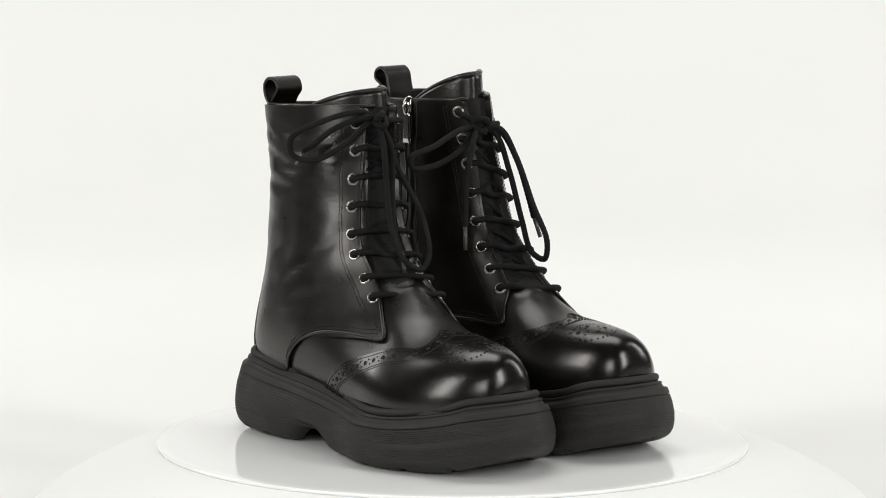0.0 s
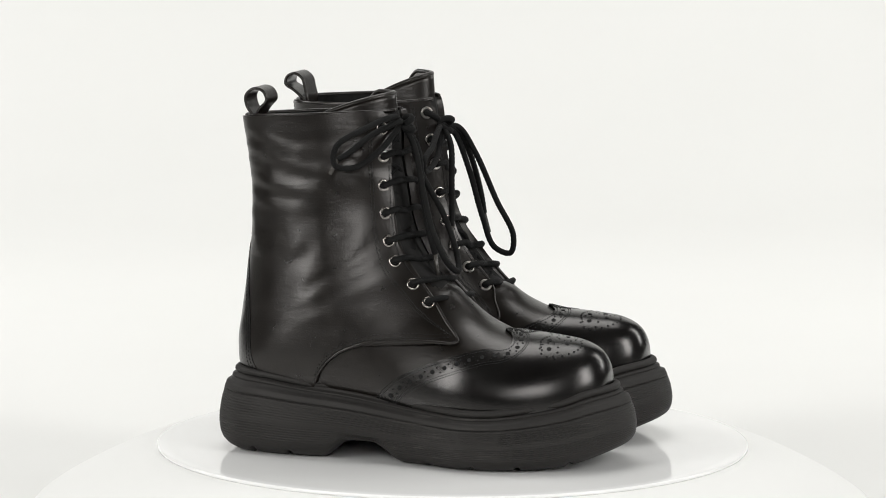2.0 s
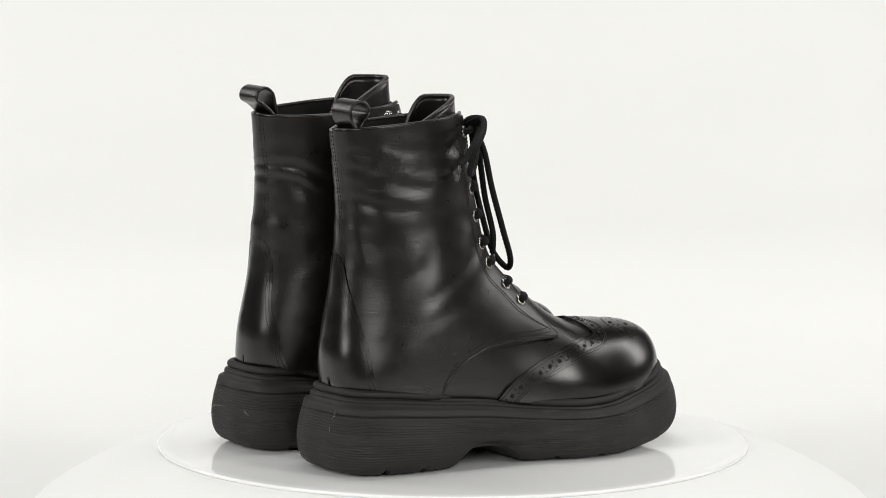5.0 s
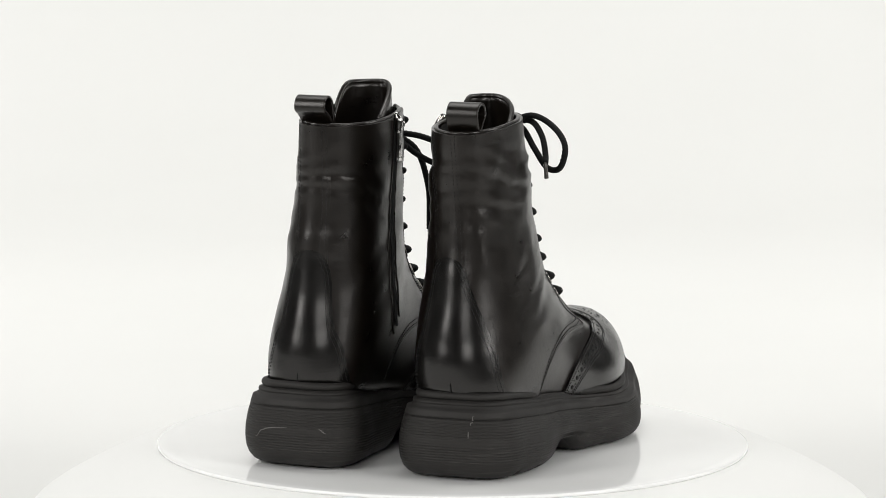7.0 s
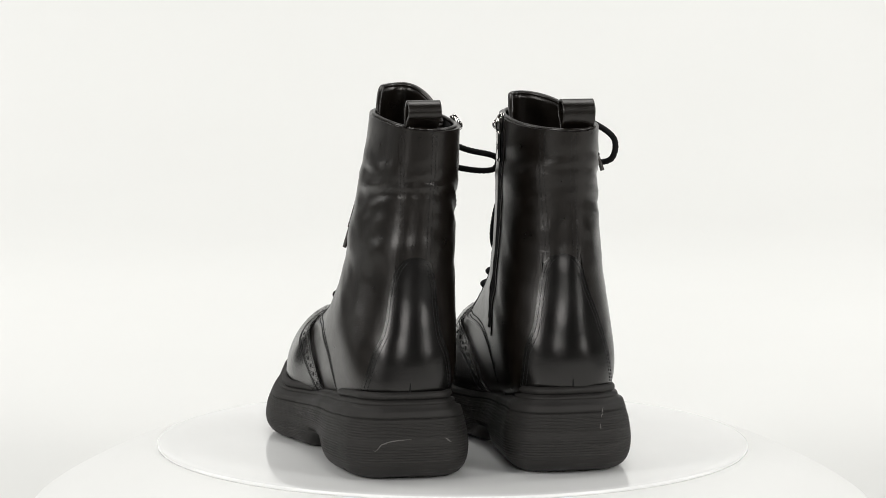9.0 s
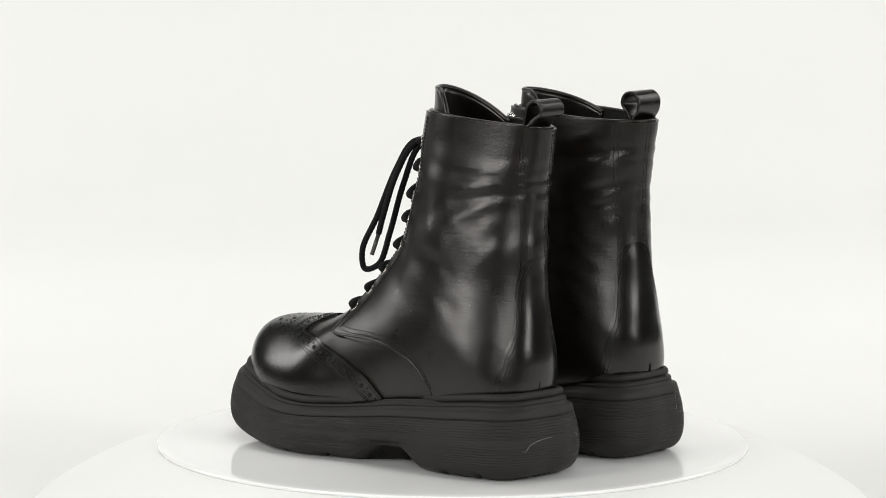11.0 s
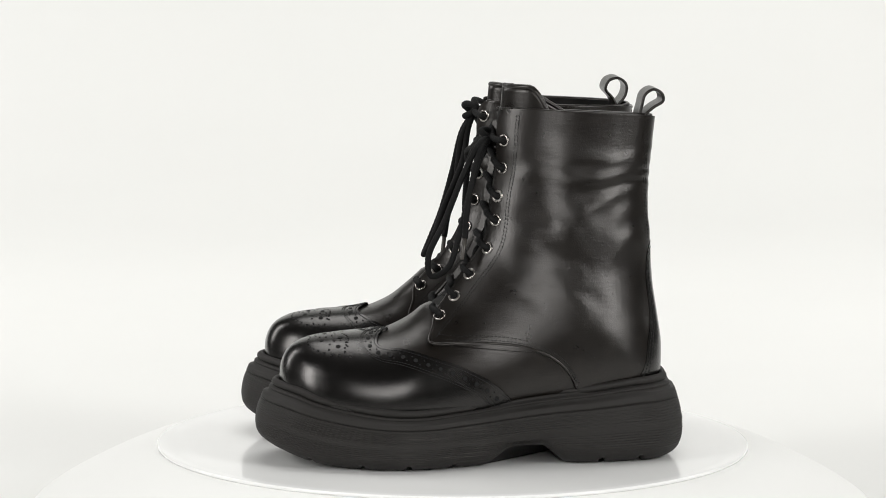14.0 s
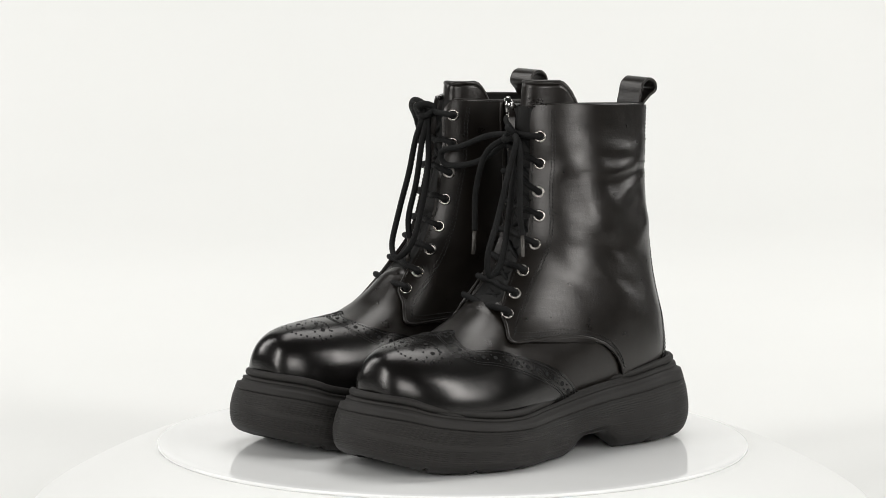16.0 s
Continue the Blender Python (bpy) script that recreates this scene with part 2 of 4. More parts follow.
# ---------- the boot's last: sections from the toe to the collar ----------
# sole-side point (y, z), front point (y, z), outer x, inner x, roundness of back and front, fullness, sideways lean of front and back
LAST = np.array([
    (0.2297, 0.0350, 0.2317, 0.0510, 0.0080, -0.0055, 2.20, 2.20, 0.80, -0.0008, 0.0000),
    (0.2273, 0.0320, 0.2303, 0.0635, 0.0188, -0.0122, 2.30, 2.25, 0.75, -0.0009, 0.0000),
    (0.2207, 0.0290, 0.2247, 0.0730, 0.0268, -0.0188, 2.40, 2.30, 0.68, -0.0015, 0.0000),
    (0.2109, 0.0260, 0.2127, 0.0785, 0.0352, -0.0258, 2.40, 2.35, 0.62, -0.0028, 0.0000),
    (0.1926, 0.0240, 0.1944, 0.0808, 0.0430, -0.0328, 2.40, 2.40, 0.58, -0.0041, 0.0000),
    (0.1679, 0.0230, 0.1688, 0.0832, 0.0482, -0.0382, 2.40, 2.40, 0.56, -0.0055, 0.0000),
    (0.1430, 0.0240, 0.1518, 0.0895, 0.0485, -0.0400, 2.30, 2.40, 0.56, -0.0067, 0.0000),
    (0.1130, 0.0270, 0.1396, 0.0985, 0.0441, -0.0368, 2.30, 2.20, 0.58, -0.0072, 0.0000),
    (0.0779, 0.0310, 0.1258, 0.1115, 0.0404, -0.0348, 2.30, 2.10, 0.62, -0.0072, 0.0000),
    (0.0376, 0.0360, 0.1145, 0.1255, 0.0397, -0.0341, 2.38, 2.00, 0.68, -0.0075, 0.0000),
    (0.0044, 0.0410, 0.1059, 0.1390, 0.0386, -0.0345, 2.40, 1.90, 0.76, -0.0081, 0.0000),
    (-0.0148, 0.0500, 0.1009, 0.1500, 0.0367, -0.0350, 2.35, 1.90, 0.84, -0.0079, 0.0010),
    (-0.0199, 0.0700, 0.0983, 0.1600, 0.0326, -0.0340, 2.28, 1.90, 0.92, -0.0070, 0.0015),
    (-0.0178, 0.0910, 0.0966, 0.1700, 0.0292, -0.0331, 2.15, 1.90, 0.97, -0.0067, 0.0020),
    (-0.0135, 0.1150, 0.0946, 0.1805, 0.0263, -0.0320, 2.05, 1.90, 1.00, -0.0075, 0.0030),
    (-0.0097, 0.1400, 0.0928, 0.1915, 0.0245, -0.0317, 2.05, 1.90, 1.00, -0.0077, 0.0034),
    (-0.0080, 0.1650, 0.0923, 0.2025, 0.0222, -0.0319, 2.05, 1.90, 1.00, -0.0067, 0.0040),
    (-0.0092, 0.1900, 0.0922, 0.2130, 0.0198, -0.0317, 2.05, 1.90, 1.00, -0.0060, 0.0047),
    (-0.0130, 0.2195, 0.0906, 0.2250, 0.0186, -0.0314, 2.05, 1.90, 1.00, -0.0064, 0.0054)])
LEAN = [0.0, 0.0, 0.0, 0.0]
LAST_S = np.linspace(0, 1, len(LAST))


def last_raw(s, phi):
    """Points of the last at s (0 toe, 1 collar), phi (0 front or top, + outer side, pi back or sole)."""
    s, phi = np.broadcast_arrays(np.asarray(s, float), np.asarray(phi, float))
    K = curve_at(LAST_S, LAST, s.ravel())
    c, sn = np.cos(phi.ravel()), np.sin(phi.ravel())
    n, k = np.where(c > 0, K[:, 7], K[:, 6]), K[:, 8]
    t = np.clip((1 + np.sign(c) * np.abs(c) ** (2 / n)) / 2, 0, 1) ** (1 / k)
    xm, hw = (K[:, 4] + K[:, 5]) / 2, (K[:, 4] - K[:, 5]) / 2
    x = xm + hw * np.sign(sn) * np.abs(sn) ** (2 / n) + K[:, 9] * np.clip(c, 0, 1) ** 2 + K[:, 10] * np.clip(-c, 0, 1) ** 2
    y = K[:, 0] + (K[:, 2] - K[:, 0]) * t
    z = K[:, 1] + (K[:, 3] - K[:, 1]) * t
    up = np.clip((z - 0.085) / 0.14, 0, 1.2)
    rear = 0.3 + 0.7 * np.clip((0.09 - y) / 0.08, 0, 1)
    heel = LEAN[3] * np.exp(-((z - 0.09) / 0.045) ** 4)
    return np.stack([x + LEAN[0] * up * rear - 0.45 * heel * np.clip(x / 0.02, 0, 1) * np.clip((0.08 - y) / 0.05, 0, 1), y + LEAN[1] * up + heel * np.clip((0.03 - y) / 0.05, 0, 1), z + LEAN[2] * up * np.clip(0.75 + x / 0.05, 0, 1)], 1).reshape(*s.shape, 3)


def last(s, phi, off=0.0):
    """The last's surface, moved out by off along its normal."""
    s, phi = np.broadcast_arrays(np.asarray(s, float), np.asarray(phi, float))
    p = last_raw(s, phi)
    e = 2e-3
    ds = last_raw(np.clip(s + e, 0, 1), phi) - last_raw(np.clip(s - e, 0, 1), phi)
    dp = last_raw(s, phi + 0.03) - last_raw(s, phi - 0.03)
    nrm = np.cross(ds, dp)
    nrm /= np.maximum(np.linalg.norm(nrm, axis=-1, keepdims=True), 1e-12)
    mid = curve_at(LAST_S, LAST, s.ravel()).reshape(*s.shape, 11)
    centre = np.stack([(mid[..., 4] + mid[..., 5]) / 2, (mid[..., 0] + mid[..., 2]) / 2, (mid[..., 1] + mid[..., 3]) / 2], -1)
    nrm *= np.sign(np.sum(nrm * (p - centre), -1, keepdims=True))
    return p + nrm * np.asarray(off)[..., None], nrm


GS, GP = np.meshgrid(np.linspace(0, 1, 361), np.linspace(0.0, math.pi, 181), indexing="ij")
GRIDS = {}


def set_lean(x, y, lift, heel):
    """Each boot's shaft leans a little its own way."""
    LEAN[:] = [x, y, lift, heel]
    GRIDS[False], GRIDS[True] = last_raw(GS, GP), last_raw(GS, -GP)


def find(target, axes, inner=False, front=None):
    """The (s, phi) whose coordinates along the two axes are nearest to target; front: limits phi to the front or back half."""
    G = GRIDS[inner]
    d = sum((G[..., a] - v) ** 2 for a, v in zip(axes, target))
    if front is not None:
        d = np.where((GP < math.pi * 0.55) == front, d, 9)
    i, j = np.unravel_index(np.argmin(d), d.shape)
    s, p, sg = GS[i, j], GP[i, j], -1.0 if inner else 1.0
    for _ in range(4):
        f = last_raw(s, sg * p)[list(axes)] - target
        J = np.stack([(last_raw(s + 1e-4, sg * p) - last_raw(s - 1e-4, sg * p))[list(axes)] / 2e-4,
                      (last_raw(s, sg * (p + 1e-4)) - last_raw(s, sg * (p - 1e-4)))[list(axes)] / 2e-4], 1)
        if abs(np.linalg.det(J)) < 1e-7:
            break
        st = np.linalg.solve(J, f)
        s, p = float(np.clip(s - np.clip(st[0], -0.004, 0.004), 0, 1)), float(np.clip(p - np.clip(st[1], -0.02, 0.02), 0.0, math.pi))
    return s, sg * p


def side(y, z, inner=False):
    return find((y, z), (1, 2), inner)


def front(x, z, inner=False):
    """x: from the middle line of the front."""
    s0 = find((0.0, z), (0, 2), inner, True)[0]
    K = curve_at(LAST_S, LAST, [s0])[0]
    xm = (K[4] + K[5]) / 2
    return find((xm + (-x if inner else x), z), (0, 2), inner, True)


def along(s, phi, dist):
    """The phi at arc length dist from phi on the section s, + away from the front."""
    sg = 1.0 if phi >= 0 else -1.0
    ph = np.linspace(0.0, 1.0, 120) * (1.6 if dist > 0 else -abs(phi) - 0.5)
    pts = last_raw(np.full(120, s), phi + sg * ph)
    d = np.concatenate([[0], np.cumsum(np.linalg.norm(np.diff(pts, axis=0), axis=1))])
    return phi + sg * float(np.interp(abs(dist), d, ph))


def back(x, z, inner=False):
    s0 = find((0.0, z), (0, 2), inner, False)[0]
    K = curve_at(LAST_S, LAST, [s0])[0]
    return find(((K[4] + K[5]) / 2 + (-x if inner else x), z), (0, 2), inner, False)


# ---------- boot pieces (outer side towards +x; sd mirrors them for the other foot) ----------
def flip(geo, sd):
    return ([(v[0] * sd, v[1], v[2]) for v in geo[0]], geo[1])


def crease(p, seed):
    """Soft creases of worn leather round the shaft, in metres."""
    out = np.zeros(p.shape[:-1])
    for idx in np.ndindex(out.shape):
        x, y, z = p[idx]
        rear = min(1.0, max(0.0, (0.098 - y) / 0.045))
        w = math.exp(-((z - 0.172) / 0.036) ** 4) * rear * rear * (3 - 2 * rear)
        if x < -0.012:
            w *= 1 - 0.85 * math.exp(-((y - 0.047) / 0.02) ** 2)
        w *= 1 - 0.6 * math.exp(-(x / 0.013) ** 4) * min(1.0, max(0.0, (0.03 - y) / 0.02))
        n1 = noise.noise(Vector((x * 14 + seed, y * 16, z * 22)))
        n2 = noise.noise(Vector((x * 22 + seed, y * 26 + 7, z * 120 + y * 22)))
        n3 = noise.noise(Vector((x * 12 + seed, y * 18 + 3, z * 18)))
        n4 = noise.noise(Vector((x * 8 + seed * 2, y * 7, z * 64 + y * 12 + 1.8 * n1)))
        n5 = noise.noise(Vector((x * 48 + seed, y * 52, z * 52 - y * 30)))
        shaft = min(1.0, max(0.0, (z - 0.10) / 0.03)) * min(1.0, max(0.0, (0.216 - z) / 0.02))
        instep = math.exp(-(((y - 0.125) / 0.02) ** 2 + ((z - 0.088) / 0.012) ** 2))
        n6 = noise.noise(Vector((x * 10 + seed, (y + z) * 20, (z * 0.8 - y * 0.6) * 85)))
        ankle = math.exp(-(((z - 0.125) / 0.032) ** 4)) * math.exp(-(((y - 0.045) / 0.045) ** 4))
        fold = 1 - 2.6 * abs(n4)
        out[idx] = w * (0.0019 * fold * (0.75 + n1) + 0.0007 * n2) + 0.0006 * n3 + shaft * 0.0005 * n5 + 0.0005 * instep * n2 + 0.0005 * ankle * (1 - 2.2 * abs(n6))
    return out


def rim_patch(S, P, off, thick, seed, wrinkled=True):
    """A leather piece over the last: grid of (s, phi), proud by off, with its cut edge."""
    nu, nv = S.shape
    base = last_raw(S, P)
    cr = crease(base, seed) if wrinkled else np.zeros(S.shape)
    top, _ = last(S, P, off + cr)
    low, _ = last(S, P, off + cr - thick)
    verts = [Vector(v) for v in top.reshape(-1, 3)]
    faces = grid_faces(nu, nv)
    loop = [(i, 0) for i in range(nu)] + [(nu - 1, j) for j in range(1, nv)] + [(i, nv - 1) for i in range(nu - 2, -1, -1)] + [(0, j) for j in range(nv - 2, 0, -1)]
    n = len(loop)
    o = len(verts)
    verts += [Vector(top[i, j]) for i, j in loop] + [Vector(low[i, j]) for i, j in loop]
    faces += [(o + k, o + (k + 1) % n, o + n + (k + 1) % n, o + n + k) for k in range(n)]
    return verts, faces


def ruled(F, B, nu):
    u = np.linspace(0, 1, nu)[:, None]
    F, B = np.array(F), np.array(B)
    return F[None, :, 0] * (1 - u) + B[None, :, 0] * u, F[None, :, 1] * (1 - u) + B[None, :, 1] * u


def stitches(path_sp, off, seed, gap=0.0026, length=0.0017, r=0.00022):
    """Short thread dashes along a path of (s, phi)."""
    SP = smooth_path(path_sp, 400)
    base = last_raw(SP[:, 0], SP[:, 1])
    pts, nrm = last(SP[:, 0], SP[:, 1], off + crease(base, seed))
    d = np.concatenate([[0], np.cumsum(np.linalg.norm(np.diff(pts, axis=0), axis=1))])
    geos, x = [], 0.0
    while x + length < d[-1]:
        q = np.array([[np.interp(v, d, pts[:, k]) for k in range(3)] for v in (x, x + length / 2, x + length)])
        n = np.array([np.interp(x, d, nrm[:, k]) for k in range(3)])
        q[1] += n * r * 0.8
        geos.append(tube(q, r, 4))
        x += gap
    return join(geos)


def shifted(path_sp, ds, dp):
    return [(s + ds, p + dp) for s, p in path_sp]


EYE_Z_OUT = {1: (0.2145, 0.1967, 0.1776, 0.1597, 0.1416, 0.1285, 0.1139, 0.1023), -1: (0.2077, 0.1899, 0.1712, 0.1559, 0.1375, 0.1207, 0.1068, 0.0950)}
EYE_Z_IN = {1: (0.2155, 0.1965, 0.1768, 0.1587, 0.1404, 0.1247, 0.1105, 0.1000), -1: (0.2176, 0.1995, 0.1827, 0.1632, 0.1439, 0.1267, 0.1124, 0.1004)}
EYE_X_OUT = {1: (0.0075, 0.0091, 0.0112, 0.0140, 0.0165, 0.0182, 0.0198, 0.0215), -1: (0.0010, 0.0022, 0.0045, 0.0075, 0.0096, 0.0118, 0.0152, 0.0198)}
EYE_X_IN = {1: (-0.0186, -0.0189, -0.0186, -0.0177, -0.0175, -0.0179, -0.0189, -0.0201), -1: (-0.0260, -0.0245, -0.0226, -0.0210, -0.0202, -0.0204, -0.0212, -0.0222)}


def eyelet_places(sd, inner):
    xs, zs = (EYE_X_IN, EYE_Z_IN) if inner else (EYE_X_OUT, EYE_Z_OUT)
    return [find((x, z), (0, 2), inner, True) for x, z in zip(xs[sd], zs[sd])]


# side-view lines (y, z) and front lines (x from the middle, z)
QUARTER_LOW = [(0.0405, 0.042), (0.0425, 0.050), (0.0460, 0.0575), (0.0535, 0.0660), (0.0650, 0.0730), (0.0800, 0.0777), (0.1000, 0.0793), (0.1200, 0.0788)]
COUNTER = [(0.0050, 0.044), (0.0005, 0.0560), (-0.0045, 0.0740), (-0.0070, 0.0960)]
WING = [(0.0815, 0.0370), (0.0860, 0.0430), (0.0950, 0.0520), (0.1080, 0.0600), (0.1220, 0.0660), (0.1400, 0.0715), (0.1560, 0.0752)]
WING_TOP = [(0.0225, 0.1690), (0.0130, 0.1705), (0.0050, 0.1670), (0.0, 0.1625)]


def plan_point(x, y, inner=False):
    xm = 0.005
    return find((xm + (-x if inner else x), y), (0, 1), inner, True)


def quarter(boot, sd, inner, seed):
    eyes = eyelet_places(sd, inner)
    corner = side(0.1375, 0.0795, inner)
    low = [side(y, z, inner) for y, z in QUARTER_LOW]
    flap = [(s, along(s, p, -0.0062)) for s, p in eyes[::-1]]
    flap[0] = (flap[0][0], along(flap[0][0], eyes[-1][1], -0.0045))
    F = low + [corner, ((corner[0] * 0.55 + flap[0][0] * 0.45), corner[1] * 0.5 + flap[0][1] * 0.5)] + flap
    F += [(0.975, along(0.975, eyes[0][1], -0.0055)), (0.9999, along(0.9999, eyes[0][1], -0.0020))]
    B = [side(y, z, inner) for y, z in COUNTER] + [back(0.0104, z, inner) for z in (0.142, 0.165, 0.19, 0.2165)]
    B.append((0.9999, B[-1][1]))
    n = 110
    Fs, Bs = smooth_path(F, n), smooth_path(B, n)
    S, P = ruled(Fs, Bs, 60)
    part("quarter_panel", flip(rim_patch(S, P, 0.0023, 0.0042, seed), sd), LEATHER, boot)
    rim = np.array(smooth_path(low[1:] + [corner, F[len(low) + 1]] + flap[:2], 160))
    pts, _ = last(rim[:, 0], rim[:, 1], 0.0016 + crease(last_raw(rim[:, 0], rim[:, 1]), seed))
    part("folded_edge", flip(tube(pts, 0.0012, 8), sd), LEATHER, boot)
    start = side(0.1330, 0.0822, inner)
    st = [start] + [(s, along(s, p, 0.0078)) for s, p in eyes[::-1]] + [(0.992, along(0.992, eyes[0][1], 0.0078))]
    st2 = [start] + [(s, along(s, p, 0.0098)) for s, p in eyes[::-1]] + [(0.992, along(0.992, eyes[0][1], 0.0098))]
    geos = [stitches(st, 0.00235, seed, r=0.0003), stitches(st2, 0.00235, seed, r=0.0003)]
    for up in (0.0018, 0.0042):
        geos.append(stitches([side(y, z + up, inner) for y, z in QUARTER_LOW[1:]] + [side(0.132, 0.0795 + up, inner)], 0.00235, seed, r=0.0003))
    geos.append(stitches([(s, along(s, p, -0.0045)) for s, p in eyes[::-1]], 0.00235, seed, r=0.0003))
    tagged(part("stitching", flip(join(geos), sd), THREAD, boot), kind="stuff")


def upper(boot, sd, seed):
    ns, npn = 150, 120
    s = np.linspace(0, 1, ns)
    phi = np.linspace(-math.pi, math.pi, npn, endpoint=False)
    S, P = np.meshgrid(s, phi, indexing="ij")
    cr = crease(last_raw(S, P), seed)
    # the tongue lies sunk between the two lacing flaps
    eo, ei = eyelet_places(sd, False), eyelet_places(sd, True)
    so, si = np.array(eo[::-1]), np.array(ei[::-1])
    edge_o = np.interp(s, so[:, 0], so[:, 1])[:, None]
    edge_i = -np.interp(s, si[:, 0], si[:, 1])[:, None]
    rel = np.where(P >= 0, P / edge_o, -P / edge_i)
    open_front = np.clip((S - so[0, 0] + 0.02) / 0.05, 0, 1)
    dip = np.clip((0.92 - rel) / 0.6, 0, 1)
    cr = cr * (1 - open_front * np.clip(dip * 3, 0, 1)) - 0.0062 * open_front * dip * dip * (3 - 2 * dip)
    pts, _ = last(S, P, cr)
    verts = [Vector(v) for v in pts.reshape(-1, 3)]
    faces = grid_faces(ns, npn, False, True) + [tuple(range(npn))]
    vamp = part("vamp", flip((verts, faces), sd), LEATHER, boot, "smooth black leather vamp, creased at the instep")
    # sunk faces take the duller leather, standing in for the lacing flaps' shade
    vamp.data.materials.append(LINING_AND_SHADE)
    sunk = (open_front * dip > 0.25).reshape(-1)
    for poly in vamp.data.polygons:
        poly.material_index = int(len(poly.vertices) == 4 and all(sunk[i] for i in poly.vertices))
    s = np.linspace(1, 0.62, 30)
    S, P = np.meshgrid(s, phi, indexing="ij")
    cr = crease(last_raw(S, P), seed)
    pts, _ = last(S, P, cr - 0.0035)
    geo = ([Vector(v) for v in pts.reshape(-1, 3)], grid_faces(30, npn, False, True) + [tuple(range(29 * npn, 30 * npn))])
    part("lining", flip(geo, sd), LINING_AND_SHADE, boot, "matt black leather lining")
    S, P = np.meshgrid([1.0], np.linspace(0.32, 2 * math.pi - 0.32, 140), indexing="ij")
    cr = crease(last_raw(S, P), seed)
    pts, _ = last(S, P, cr - 0.0008)
    part("collar_binding", flip(tube(pts[0] + [0, 0, 0.0002], 0.0014, 8), sd), LEATHER, boot)


def wing_path():
    o = [side(y, z) for y, z in WING] + [plan_point(x, y) for x, y in WING_TOP]
    i = [side(y, z, True) for y, z in WING] + [plan_point(x, y, True) for x, y in WING_TOP[:-1]]
    return o + i[::-1]


def inset_lines(edge, depths):
    """Lines on the last that run inside an edge, at the given depths towards the toe."""
    q, out, done = np.array(edge, float), [], 0.0
    for depth in depths:
        steps = max(1, int(math.ceil((depth - done) / 0.0008)))
        for _ in range(steps):
            p, nrm = last(q[:, 0], q[:, 1])
            way = np.cross(np.gradient(p, axis=0), nrm)
            way /= np.maximum(np.linalg.norm(way, axis=1, keepdims=True), 1e-9)
            a = (last_raw(q[:, 0] + 1e-4, q[:, 1]) - last_raw(q[:, 0] - 1e-4, q[:, 1])) / 2e-4
            b = (last_raw(q[:, 0], q[:, 1] + 1e-3) - last_raw(q[:, 0], q[:, 1] - 1e-3)) / 2e-3
            aa, ab, bb = np.sum(a * a, 1), np.sum(a * b, 1), np.sum(b * b, 1)
            wa, wb = np.sum(a * way, 1), np.sum(b * way, 1)
            det = np.maximum(aa * bb - ab * ab, 1e-14)
            ds, dp = (wa * bb - wb * ab) / det, (wb * aa - wa * ab) / det
            sign = -1.0 if np.mean(ds) > 0 else 1.0
            d = (depth - done) / steps
            q = q + np.stack([np.clip(sign * ds * d, -0.006, 0.006), np.clip(sign * dp * d, -0.06, 0.06)], 1)
            for _ in range(2):
                q[1:-1] = q[1:-1] * 0.5 + (q[:-2] + q[2:]) * 0.25
        done = depth
        out.append([tuple(v) for v in q[3:-3]])
    return out


